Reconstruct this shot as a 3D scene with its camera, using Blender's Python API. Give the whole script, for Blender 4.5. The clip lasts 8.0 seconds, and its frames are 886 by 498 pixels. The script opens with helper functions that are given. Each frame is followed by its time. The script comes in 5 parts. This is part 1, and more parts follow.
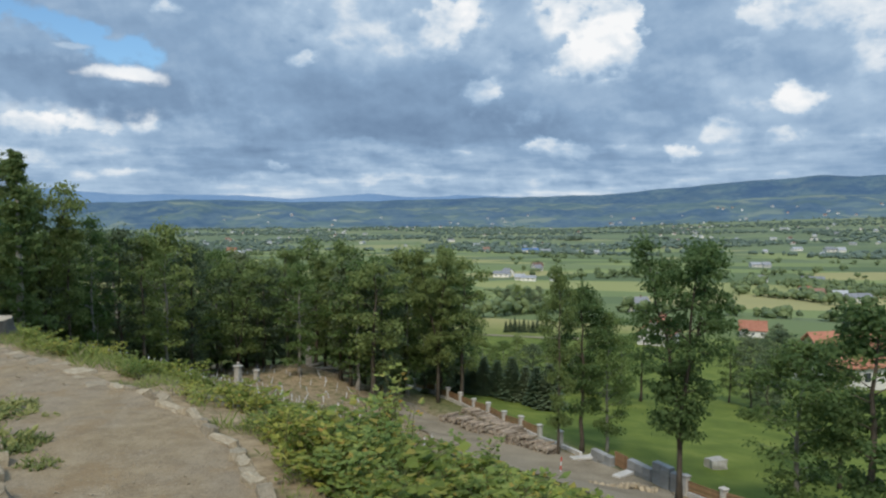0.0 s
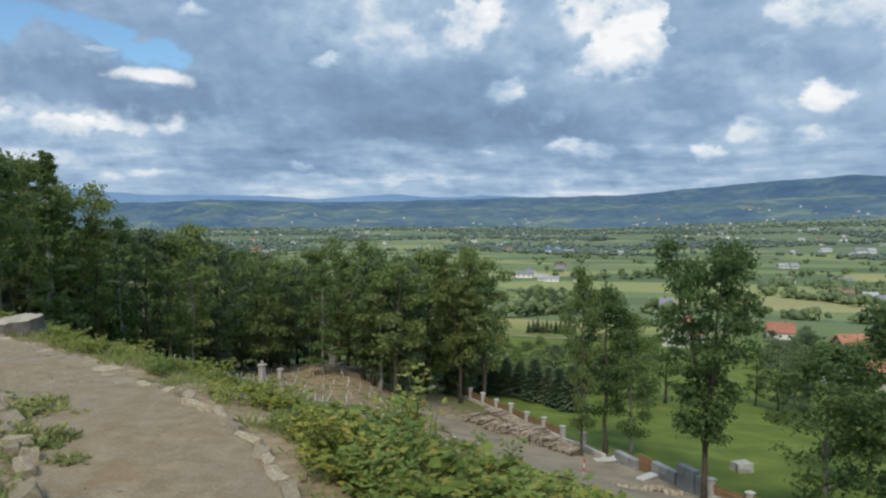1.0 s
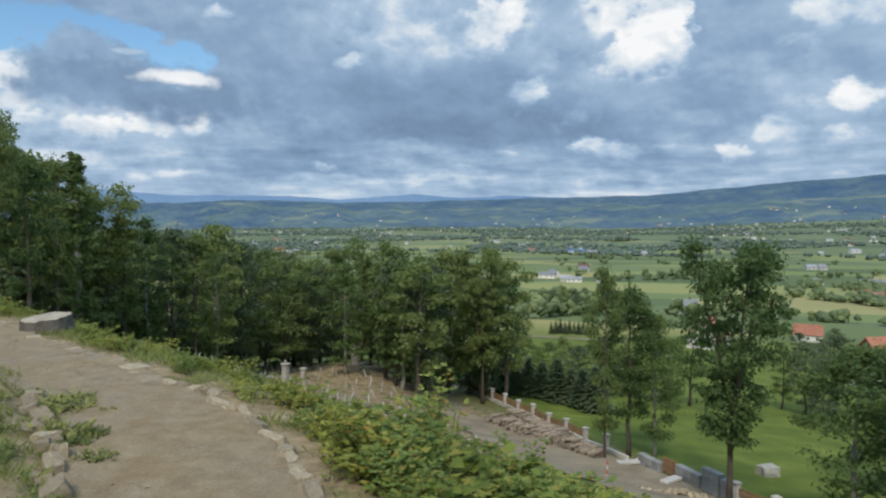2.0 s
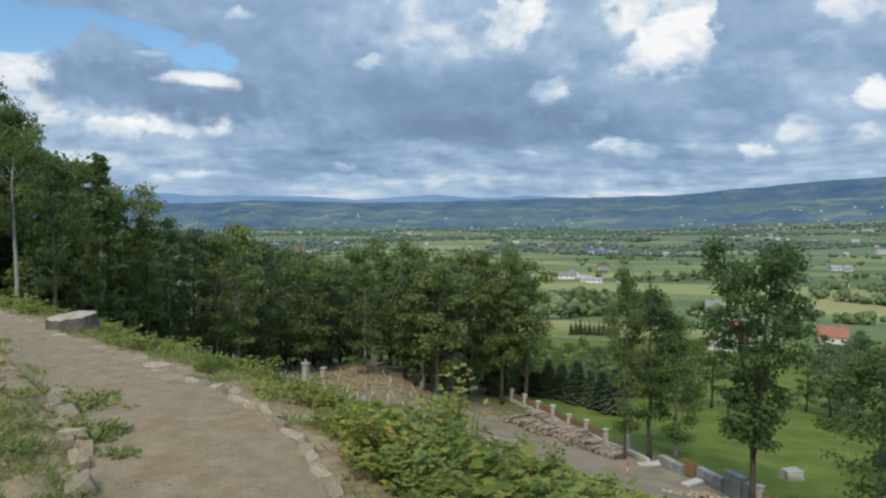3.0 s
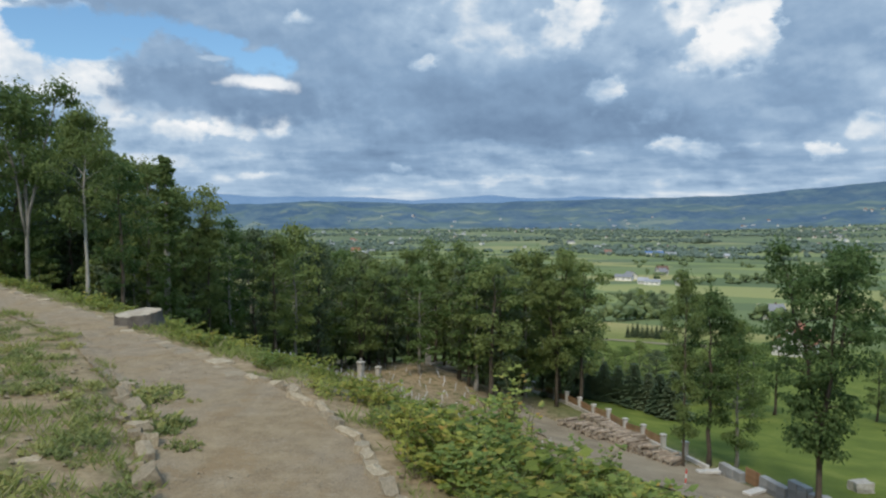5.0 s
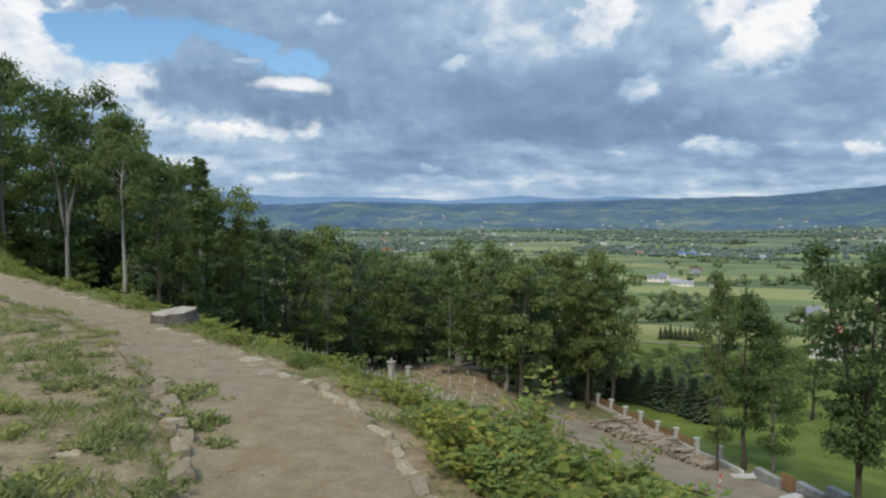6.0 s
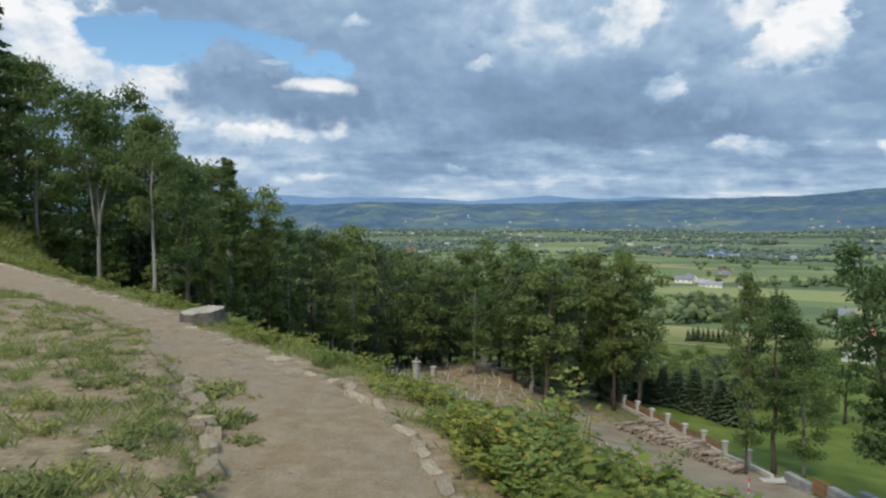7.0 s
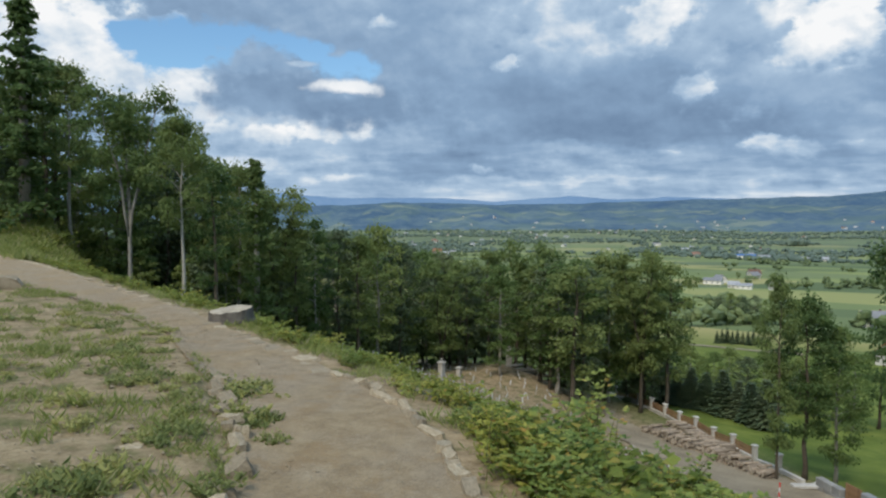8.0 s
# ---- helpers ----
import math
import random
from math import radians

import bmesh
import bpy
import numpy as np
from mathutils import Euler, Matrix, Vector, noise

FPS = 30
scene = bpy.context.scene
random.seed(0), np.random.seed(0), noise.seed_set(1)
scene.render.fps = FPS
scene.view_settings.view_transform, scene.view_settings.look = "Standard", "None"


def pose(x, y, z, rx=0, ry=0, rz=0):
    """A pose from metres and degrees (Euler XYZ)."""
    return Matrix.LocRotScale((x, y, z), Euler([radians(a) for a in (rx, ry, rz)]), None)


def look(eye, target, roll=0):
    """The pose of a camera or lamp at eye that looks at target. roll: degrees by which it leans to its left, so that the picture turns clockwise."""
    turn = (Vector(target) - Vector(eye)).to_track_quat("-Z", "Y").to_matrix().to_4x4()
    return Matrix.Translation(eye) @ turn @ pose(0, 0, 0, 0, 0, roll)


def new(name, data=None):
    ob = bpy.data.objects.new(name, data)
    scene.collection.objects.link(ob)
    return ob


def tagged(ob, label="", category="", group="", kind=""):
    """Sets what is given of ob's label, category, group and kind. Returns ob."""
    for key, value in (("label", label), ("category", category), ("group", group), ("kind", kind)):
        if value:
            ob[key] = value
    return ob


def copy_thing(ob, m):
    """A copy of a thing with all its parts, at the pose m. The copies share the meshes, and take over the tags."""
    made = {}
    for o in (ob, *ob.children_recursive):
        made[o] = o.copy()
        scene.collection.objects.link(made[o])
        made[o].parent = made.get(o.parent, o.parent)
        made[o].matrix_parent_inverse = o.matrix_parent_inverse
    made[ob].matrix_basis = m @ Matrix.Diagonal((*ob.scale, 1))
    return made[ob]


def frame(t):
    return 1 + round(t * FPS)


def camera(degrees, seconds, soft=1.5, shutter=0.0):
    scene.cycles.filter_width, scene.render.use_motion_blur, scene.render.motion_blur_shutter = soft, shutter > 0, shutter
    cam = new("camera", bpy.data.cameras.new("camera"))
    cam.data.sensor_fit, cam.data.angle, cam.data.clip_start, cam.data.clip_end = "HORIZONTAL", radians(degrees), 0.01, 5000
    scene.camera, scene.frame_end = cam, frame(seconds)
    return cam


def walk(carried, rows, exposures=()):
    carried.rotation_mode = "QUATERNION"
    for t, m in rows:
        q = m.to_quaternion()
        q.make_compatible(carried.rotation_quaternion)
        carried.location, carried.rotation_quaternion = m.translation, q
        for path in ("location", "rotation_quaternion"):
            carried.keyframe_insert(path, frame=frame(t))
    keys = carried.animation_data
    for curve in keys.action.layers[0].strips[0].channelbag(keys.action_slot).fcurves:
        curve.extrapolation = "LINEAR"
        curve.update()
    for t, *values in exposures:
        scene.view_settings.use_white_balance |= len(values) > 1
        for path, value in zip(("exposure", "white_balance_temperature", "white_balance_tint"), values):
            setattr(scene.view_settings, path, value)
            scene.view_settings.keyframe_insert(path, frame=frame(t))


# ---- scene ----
cam = camera(63.93, 8.0, soft=2.3)
EYE = 1.65
# seconds, yaw, pitch, roll
ROWS = [
    (0.0, 0.0, -2.7, 0.0), (0.5, 0.84, -2.688, -0.015), (1.0, 1.834, -2.681, -0.023), (1.5, 2.783, -2.668, -0.037),
    (3.0, 5.207, -2.639, -0.056), (3.5, 6.09, -2.63, -0.063), (4.0, 7.246, -2.639, -0.1), (4.5, 8.404, -2.616, -0.107),
    (6.0, 12.055, -2.568, -0.134), (6.5, 13.185, -2.56, -0.136), (7.0, 14.08, -2.555, -0.145), (7.5, 15.01, -2.529, -0.146),
    (8.0, 16.14, -2.517, -0.147),
]
walk(cam, [(t, pose(-0.00174 * yaw, -0.00062 * yaw, EYE - 0.00022 * yaw, 90 + pitch, roll, yaw)) for t, yaw, pitch, roll in ROWS])

# ---------------------------------------------------------------- world and sun
SUN_AZ, SUN_EL = -170.0, 48.0      # degrees to the right of straight ahead, and up
world = bpy.data.worlds.new("world")
scene.world = world
world.use_nodes = True
wt = world.node_tree
wt.nodes.clear()


def wmath(op, a, b=None, c=None, clamp=False):
    n = wt.nodes.new("ShaderNodeMath")
    n.operation = op
    n.use_clamp = clamp
    for i, v in enumerate((a, b, c)):
        if v is None:
            continue
        if isinstance(v, (int, float)):
            n.inputs[i].default_value = v
        else:
            wt.links.new(v, n.inputs[i])
    return n.outputs[0]


def wvec(op, a, b):
    n = wt.nodes.new("ShaderNodeVectorMath")
    n.operation = op
    for i, v in enumerate((a, b)):
        if isinstance(v, tuple):
            n.inputs[i].default_value = v
        else:
            wt.links.new(v, n.inputs[i])
    return n.outputs[1] if op == "LENGTH" else n.outputs[0]


def wnoise(vec, scale, detail, rough=0.55):
    n = wt.nodes.new("ShaderNodeTexNoise")
    n.inputs["Scale"].default_value, n.inputs["Detail"].default_value, n.inputs["Roughness"].default_value = scale, detail, rough
    wt.links.new(vec, n.inputs["Vector"])
    return n


def wrange(v, a, b, c, d, smooth=True):
    n = wt.nodes.new("ShaderNodeMapRange")
    n.interpolation_type = "SMOOTHSTEP" if smooth else "LINEAR"
    wt.links.new(v, n.inputs[0])
    for i, x in zip((1, 2, 3, 4), (a, b, c, d)):
        n.inputs[i].default_value = x
    return n.outputs[0]


coord = wt.nodes.new("ShaderNodeTexCoord")
split = wt.nodes.new("ShaderNodeSeparateXYZ")
wt.links.new(coord.outputs["Generated"], split.inputs[0])
az = wmath("MULTIPLY", wmath("ARCTAN2", split.outputs[0], split.outputs[1]), 57.2958)
el = wmath("MULTIPLY", wmath("ARCSINE", split.outputs[2]), 57.2958)
comb = wt.nodes.new("ShaderNodeCombineXYZ")
wt.links.new(az, comb.inputs[0])
wt.links.new(wmath("MULTIPLY", el, 1.35), comb.inputs[1])
flatv = comb.outputs[0]
comb2 = wt.nodes.new("ShaderNodeCombineXYZ")
wt.links.new(az, comb2.inputs[0])
wt.links.new(el, comb2.inputs[1])
dirv = comb2.outputs[0]
# ragged cloud edges: the directions are shaken by noise
w1 = wnoise(flatv, 0.16, 7.0, 0.6)
shake = wvec("MULTIPLY", wvec("SUBTRACT", w1.outputs["Color"], (0.5, 0.5, 0.5)), (6.5, 3.6, 0.0))
warped = wvec("ADD", dirv, shake)
calm = wvec("ADD", dirv, wvec("MULTIPLY", shake, (0.4, 0.4, 0.0)))
warped_split = wt.nodes.new("ShaderNodeSeparateXYZ")
wt.links.new(warped, warped_split.inputs[0])
warped_el = warped_split.outputs[1]
# a cloud layer seen from below: finer and flatter towards the horizon
lift = wmath("ADD", wmath("MAXIMUM", split.outputs[2], 0.0), 0.075)
plane = wt.nodes.new("ShaderNodeCombineXYZ")
wt.links.new(wmath("DIVIDE", split.outputs[0], lift), plane.inputs[0])
wt.links.new(wmath("DIVIDE", split.outputs[1], lift), plane.inputs[1])
detail = wnoise(plane.outputs[0], 0.6, 6.0, 0.5)
# billows: the same noise read twice, a little higher the second time, gives lit tops and grey undersides
curl = wnoise(flatv, 0.17, 7.0, 0.5)
curl_up = wnoise(wvec("ADD", flatv, (0.6, 1.6, 0.0)), 0.17, 7.0, 0.5)
fine = wnoise(flatv, 0.6, 7.0, 0.55)
fine_up = wnoise(wvec("ADD", flatv, (0.2, 0.5, 0.0)), 0.6, 7.0, 0.55)
relief = wmath("ADD", wmath("SUBTRACT", curl.outputs[0], curl_up.outputs[0]), wmath("MULTIPLY", wmath("SUBTRACT", fine.outputs[0], fine_up.outputs[0]), 0.3))
puff = wmath("ADD", wmath("MULTIPLY", wmath("SUBTRACT", curl.outputs[0], 0.5), 3.0), wmath("MULTIPLY", wmath("SUBTRACT", fine.outputs[0], 0.5), 1.9))
field = wmath("ADD", wmath("MULTIPLY", detail.outputs[0], 0.62), 0.10)
field = wmath("ADD", field, wrange(el, 0.3, 3.6, 0.24, 0.0))


def cloud(a0, e0, sa, se, bright, firm, ragged, cover_most):
    """Lays one mass over those before: azimuth, elevation, half sizes in degrees, brightness, firmness of the edge, raggedness, cover."""
    global field
    dist = wvec("LENGTH", wvec("MULTIPLY", wvec("SUBTRACT", calm if ragged < 0.5 else warped, (a0, e0, 0.0)), (1.0 / sa, 1.0 / se, 0.0)), (0.0, 0.0, 0.0))
    dist = wmath("ADD", dist, wmath("MULTIPLY", puff, ragged))
    cover_by = wrange(dist, firm * 0.8, 1.2, cover_most, 0.0)
    if bright > 0.55:
        # white tops over greyer feet
        lit = wmath("ADD", wmath("MULTIPLY", relief, 0.9), bright - 0.05)
        lit = wmath("MULTIPLY_ADD", wmath("MULTIPLY", wmath("SUBTRACT", warped_el, e0), 1.0 / se), 0.13, lit)
    else:
        lit = bright
    field = wmath("MULTIPLY_ADD", wmath("SUBTRACT", lit, field), cover_by, field)


# broad veils and the grey deck with its dark base
cloud(26.1, 10.2, 15.4, 7.8, 0.44, 0.1, 0.5, 0.85)
cloud(-6.5, 11.7, 25.2, 8.6, 0.36, 0.55, 0.3, 0.95)
cloud(-19.9, 12.3, 7.7, 4.7, 0.33, 0.3, 0.5, 0.8)
cloud(-3.8, 8.9, 18.2, 3.9, 0.22, 0.35, 0.25, 0.92)
cloud(0.7, 7.1, 15.1, 1.9, 0.11, 0.45, 0.16, 0.95)
cloud(-11.9, 8.1, 8.3, 2.5, 0.2, 0.2, 0.5, 0.8)
cloud(16.2, 8.3, 6.3, 3.1, 0.3, 0.1, 0.6, 0.8)
cloud(-17.8, 4.2, 17.4, 1.1, 0.24, 0.3, 0.5, 0.8)
cloud(14.1, 4.0, 14.2, 0.7, 0.34, 0.3, 0.5, 0.75)
# bright tops in the middle
cloud(-6.5, 14.8, 10.0, 4.4, 0.72, 0.0, 0.7, 0.9)
cloud(-10.1, 14.8, 2.7, 1.8, 0.64, 0.1, 1.0, 0.8)
cloud(0.3, 15.0, 2.8, 2.7, 0.84, 0.45, 1.2, 0.95)
cloud(-3.1, 13.5, 1.8, 1.4, 0.66, 0.2, 1.1, 0.8)
cloud(-10.6, 12.2, 1.5, 0.7, 0.86, 0.5, 1.1, 0.95)
cloud(-7.9, 14.0, 1.8, 1.0, 0.72, 0.3, 1.1, 0.9)
cloud(-21.0, 14.7, 1.2, 0.5, 0.66, 0.4, 1.0, 0.9)
# the great cumulus
cloud(8.2, 12.7, 5.8, 4.7, 0.5, 0.45, 0.9, 0.95)
cloud(9.1, 14.6, 4.0, 3.2, 0.66, 0.3, 1.1, 0.9)
cloud(11.3, 12.9, 3.1, 2.3, 0.93, 0.82, 1.1, 1.0)
cloud(9.8, 15.6, 2.7, 2.0, 0.86, 0.5, 1.1, 0.95)
cloud(12.7, 13.2, 1.5, 1.6, 0.97, 0.8, 0.9, 1.0)
cloud(5.5, 15.6, 2.0, 2.7, 0.45, 0.1, 0.9, 0.8)
cloud(6.4, 11.7, 2.2, 1.8, 0.36, 0.2, 0.9, 0.85)
cloud(2.9, 10.1, 1.5, 1.1, 0.66, 0.5, 1.4, 0.85)
cloud(10.2, 9.9, 4.0, 1.3, 0.4, 0.1, 0.8, 0.8)
cloud(4.6, 12.2, 0.6, 2.0, 0.62, 0.3, 1.0, 0.7)
cloud(7.8, 13.8, 1.3, 2.3, 0.44, 0.1, 0.8, 0.8)
cloud(13.0, 13.9, 1.1, 1.2, 0.97, 0.8, 0.49, 1.0)
cloud(11.5, 12.0, 1.8, 1.0, 0.88, 0.6, 0.49, 0.95)
cloud(9.8, 15.0, 1.3, 1.2, 0.95, 0.7, 0.49, 0.95)
cloud(13.5, 11.9, 1.3, 0.9, 0.6, 0.3, 0.9, 0.8)
cloud(8.9, 11.0, 2.2, 0.8, 0.56, 0.2, 1.0, 0.8)
cloud(3.7, 9.6, 1.2, 0.6, 0.7, 0.5, 1.2, 0.85)
cloud(1.6, 15.4, 1.2, 1.2, 0.92, 0.7, 0.49, 0.95)
cloud(-1.6, 13.9, 1.5, 0.8, 0.78, 0.4, 1.0, 0.9)
# small cumulus to the right
cloud(27.9, 14.5, 6.4, 2.0, 0.82, 0.35, 1.1, 0.95)
cloud(23.9, 14.4, 2.3, 1.1, 0.74, 0.3, 1.1, 0.85)
cloud(22.3, 12.3, 1.2, 0.8, 0.66, 0.3, 1.0, 0.8)
cloud(26.6, 8.5, 2.1, 1.1, 0.88, 0.6, 1.0, 0.95)
cloud(23.5, 8.0, 2.3, 0.8, 0.56, 0.2, 1.0, 0.8)
cloud(21.1, 5.9, 2.1, 1.1, 0.74, 0.5, 1.1, 0.9)
cloud(18.9, 4.6, 1.4, 0.7, 0.88, 0.6, 1.0, 0.95)
cloud(24.6, 5.6, 1.7, 0.8, 0.76, 0.5, 1.0, 0.9)
cloud(30.9, 10.5, 1.7, 3.1, 0.72, 0.2, 1.1, 0.85)
cloud(31.2, 5.3, 2.3, 0.9, 0.7, 0.4, 1.0, 0.85)
cloud(15.8, 7.3, 1.7, 0.6, 0.52, 0.2, 1.0, 0.7)
# bands low over the hills
cloud(9.4, 5.2, 2.9, 0.7, 0.8, 0.5, 1.1, 0.95)
cloud(13.5, 5.3, 1.7, 0.5, 0.62, 0.3, 1.0, 0.85)
cloud(1.8, 4.7, 1.5, 0.5, 0.6, 0.4, 1.0, 0.85)
cloud(-6.5, 5.4, 3.2, 0.4, 0.5, 0.3, 1.0, 0.7)
cloud(-13.2, 3.9, 1.1, 0.3, 0.72, 0.4, 1.0, 0.85)
cloud(-1.8, 3.7, 2.3, 0.5, 0.62, 0.3, 1.0, 0.8)
cloud(-6.1, 2.9, 16.2, 0.6, 0.7, 0.2, 0.8, 0.75)
cloud(16.2, 2.6, 13.9, 0.4, 0.62, 0.2, 0.8, 0.7)
# white cumulus over the wood
cloud(-42.9, 11.7, 6.5, 3.5, 0.94, 0.75, 0.9, 1.0)
cloud(-46.1, 12.7, 4.1, 2.8, 0.9, 0.6, 0.9, 0.95)
cloud(-36.4, 9.4, 3.0, 2.4, 0.86, 0.7, 1.0, 0.97)
cloud(-31.9, 6.2, 6.3, 2.6, 0.66, 0.4, 0.9, 0.9)
cloud(-29.5, 6.5, 3.2, 1.1, 0.93, 0.7, 1.0, 1.0)
cloud(-33.1, 7.0, 2.1, 1.3, 0.86, 0.5, 1.0, 0.95)
cloud(-23.1, 7.4, 1.3, 1.0, 0.85, 0.6, 1.0, 0.95)
cloud(-28.0, 3.8, 6.6, 1.0, 0.66, 0.3, 0.9, 0.85)
cloud(-24.9, 3.1, 4.9, 0.6, 0.78, 0.3, 0.9, 0.85)
# long flat streaks low over the horizon
streak_v = wt.nodes.new("ShaderNodeCombineXYZ")
wt.links.new(wmath("MULTIPLY", az, 0.26), streak_v.inputs[0])
wt.links.new(wmath("MULTIPLY", el, 1.5), streak_v.inputs[1])
streak = wnoise(streak_v.outputs[0], 1.0, 6.0, 0.55)
field = wmath("ADD", field, wmath("MULTIPLY", wmath("MULTIPLY", wmath("SUBTRACT", streak.outputs[0], 0.5), wrange(el, 4.0, 7.5, 1.0, 0.0)), 0.55))
field = wmath("ADD", field, wmath("MULTIPLY", relief, 0.62))
field = wmath("ADD", field, wmath("MULTIPLY", wmath("SUBTRACT", detail.outputs[0], 0.5), 0.22))
sky = wt.nodes.new("ShaderNodeTexSky")
sky.sky_type, sky.sun_disc = "NISHITA", False
sky.sun_elevation, sky.sun_rotation = radians(SUN_EL), radians(SUN_AZ)
skyc = wt.nodes.new("ShaderNodeVectorMath")
skyc.operation = "SCALE"
wt.links.new(sky.outputs[0], skyc.inputs[0])
skyc.inputs["Scale"].default_value = 0.12
deep = wvec("MULTIPLY", skyc.outputs[0], (0.86, 1.12, 1.25))
# gaps of open blue between the clouds
gap = None
for a0, e0, sa, se in ((-37.2, 12.6, 3.8, 1.9), (-33.1, 12.9, 4.6, 1.8), (-28.0, 12.9, 3.9, 1.6), (-24.0, 11.6, 2.5, 1.6), (-39.2, 13.4, 2.3, 0.9)):
    dist = wvec("LENGTH", wvec("MULTIPLY", wvec("SUBTRACT", calm, (a0, e0, 0.0)), (1.0 / sa, 1.0 / se, 0.0)), (0.0, 0.0, 0.0))
    g = wrange(wmath("ADD", dist, wmath("MULTIPLY", puff, 0.55)), 0.75, 1.1, 1.0, 0.0)
    gap = g if gap is None else wmath("MAXIMUM", gap, g)


def cloud_colour(value):
    shade = wt.nodes.new("ShaderNodeValToRGB")
    shade.color_ramp.elements[0].position, shade.color_ramp.elements[0].color = 0.0, (0.15, 0.235, 0.37, 1)
    shade.color_ramp.elements[1].position, shade.color_ramp.elements[1].color = 1.0, (0.93, 0.94, 0.95, 1)
    for pos, col in ((0.32, (0.255, 0.38, 0.55, 1)), (0.55, (0.405, 0.54, 0.70, 1)), (0.75, (0.68, 0.755, 0.83, 1))):
        shade.color_ramp.elements.new(pos).color = col
    wt.links.new(value, shade.inputs[0])
    return shade.outputs[0]


def over(fac, under, above):
    n = wt.nodes.new("ShaderNodeMix")
    n.data_type = "RGBA"
    for v, i in ((fac, 0), (under, 6), (above, 7)):
        wt.links.new(v, n.inputs[i])
    return n.outputs[2]


heaven = over(gap, cloud_colour(field), deep)
# grey cloud drifting before the gap, with a white rim
for a0, e0, sa, se, bright, firm in ((-30.2, 11.0, 4.1, 2.1, 0.36, 0.75), (-27.1, 9.2, 8.4, 2.2, 0.22, 0.6), (-22.7, 8.8, 6.8, 1.5, 0.17, 0.2), (-23.8, 10.2, 2.8, 0.7, 0.9, 0.5), (-27.4, 11.9, 1.3, 0.3, 0.62, 0.3)):
    dist = wvec("LENGTH", wvec("MULTIPLY", wvec("SUBTRACT", calm, (a0, e0, 0.0)), (1.0 / sa, 1.0 / se, 0.0)), (0.0, 0.0, 0.0))
    g = wrange(wmath("ADD", dist, wmath("MULTIPLY", puff, 0.6)), firm, 1.1, 0.96, 0.0)
    heaven = over(g, heaven, cloud_colour(wmath("ADD", wmath("MULTIPLY", relief, 0.6), bright)))
# as under any broken cloud, the sky overhead is brighter than near the horizon
zenith = wt.nodes.new("ShaderNodeVectorMath")
zenith.operation = "SCALE"
wt.links.new(heaven, zenith.inputs[0])
wt.links.new(wrange(el, 19.0, 70.0, 1.0, 1.75), zenith.inputs["Scale"])
heaven = zenith.outputs[0]
bg = wt.nodes.new("ShaderNodeBackground")
bg.inputs[1].default_value = 1.0
wt.links.new(heaven, bg.inputs[0])
wout = wt.nodes.new("ShaderNodeOutputWorld")
wt.links.new(bg.outputs[0], wout.inputs[0])

sun = new("sun", bpy.data.lights.new("sun", "SUN"))
sun.data.energy, sun.data.angle, sun.data.color = 2.7, radians(16), (1.0, 0.92, 0.78)
_a, _e = radians(SUN_AZ), radians(SUN_EL)
sun.matrix_world = look((math.sin(_a) * math.cos(_e) * 100, math.cos(_a) * math.cos(_e) * 100, math.sin(_e) * 100), (0, 0, 0))


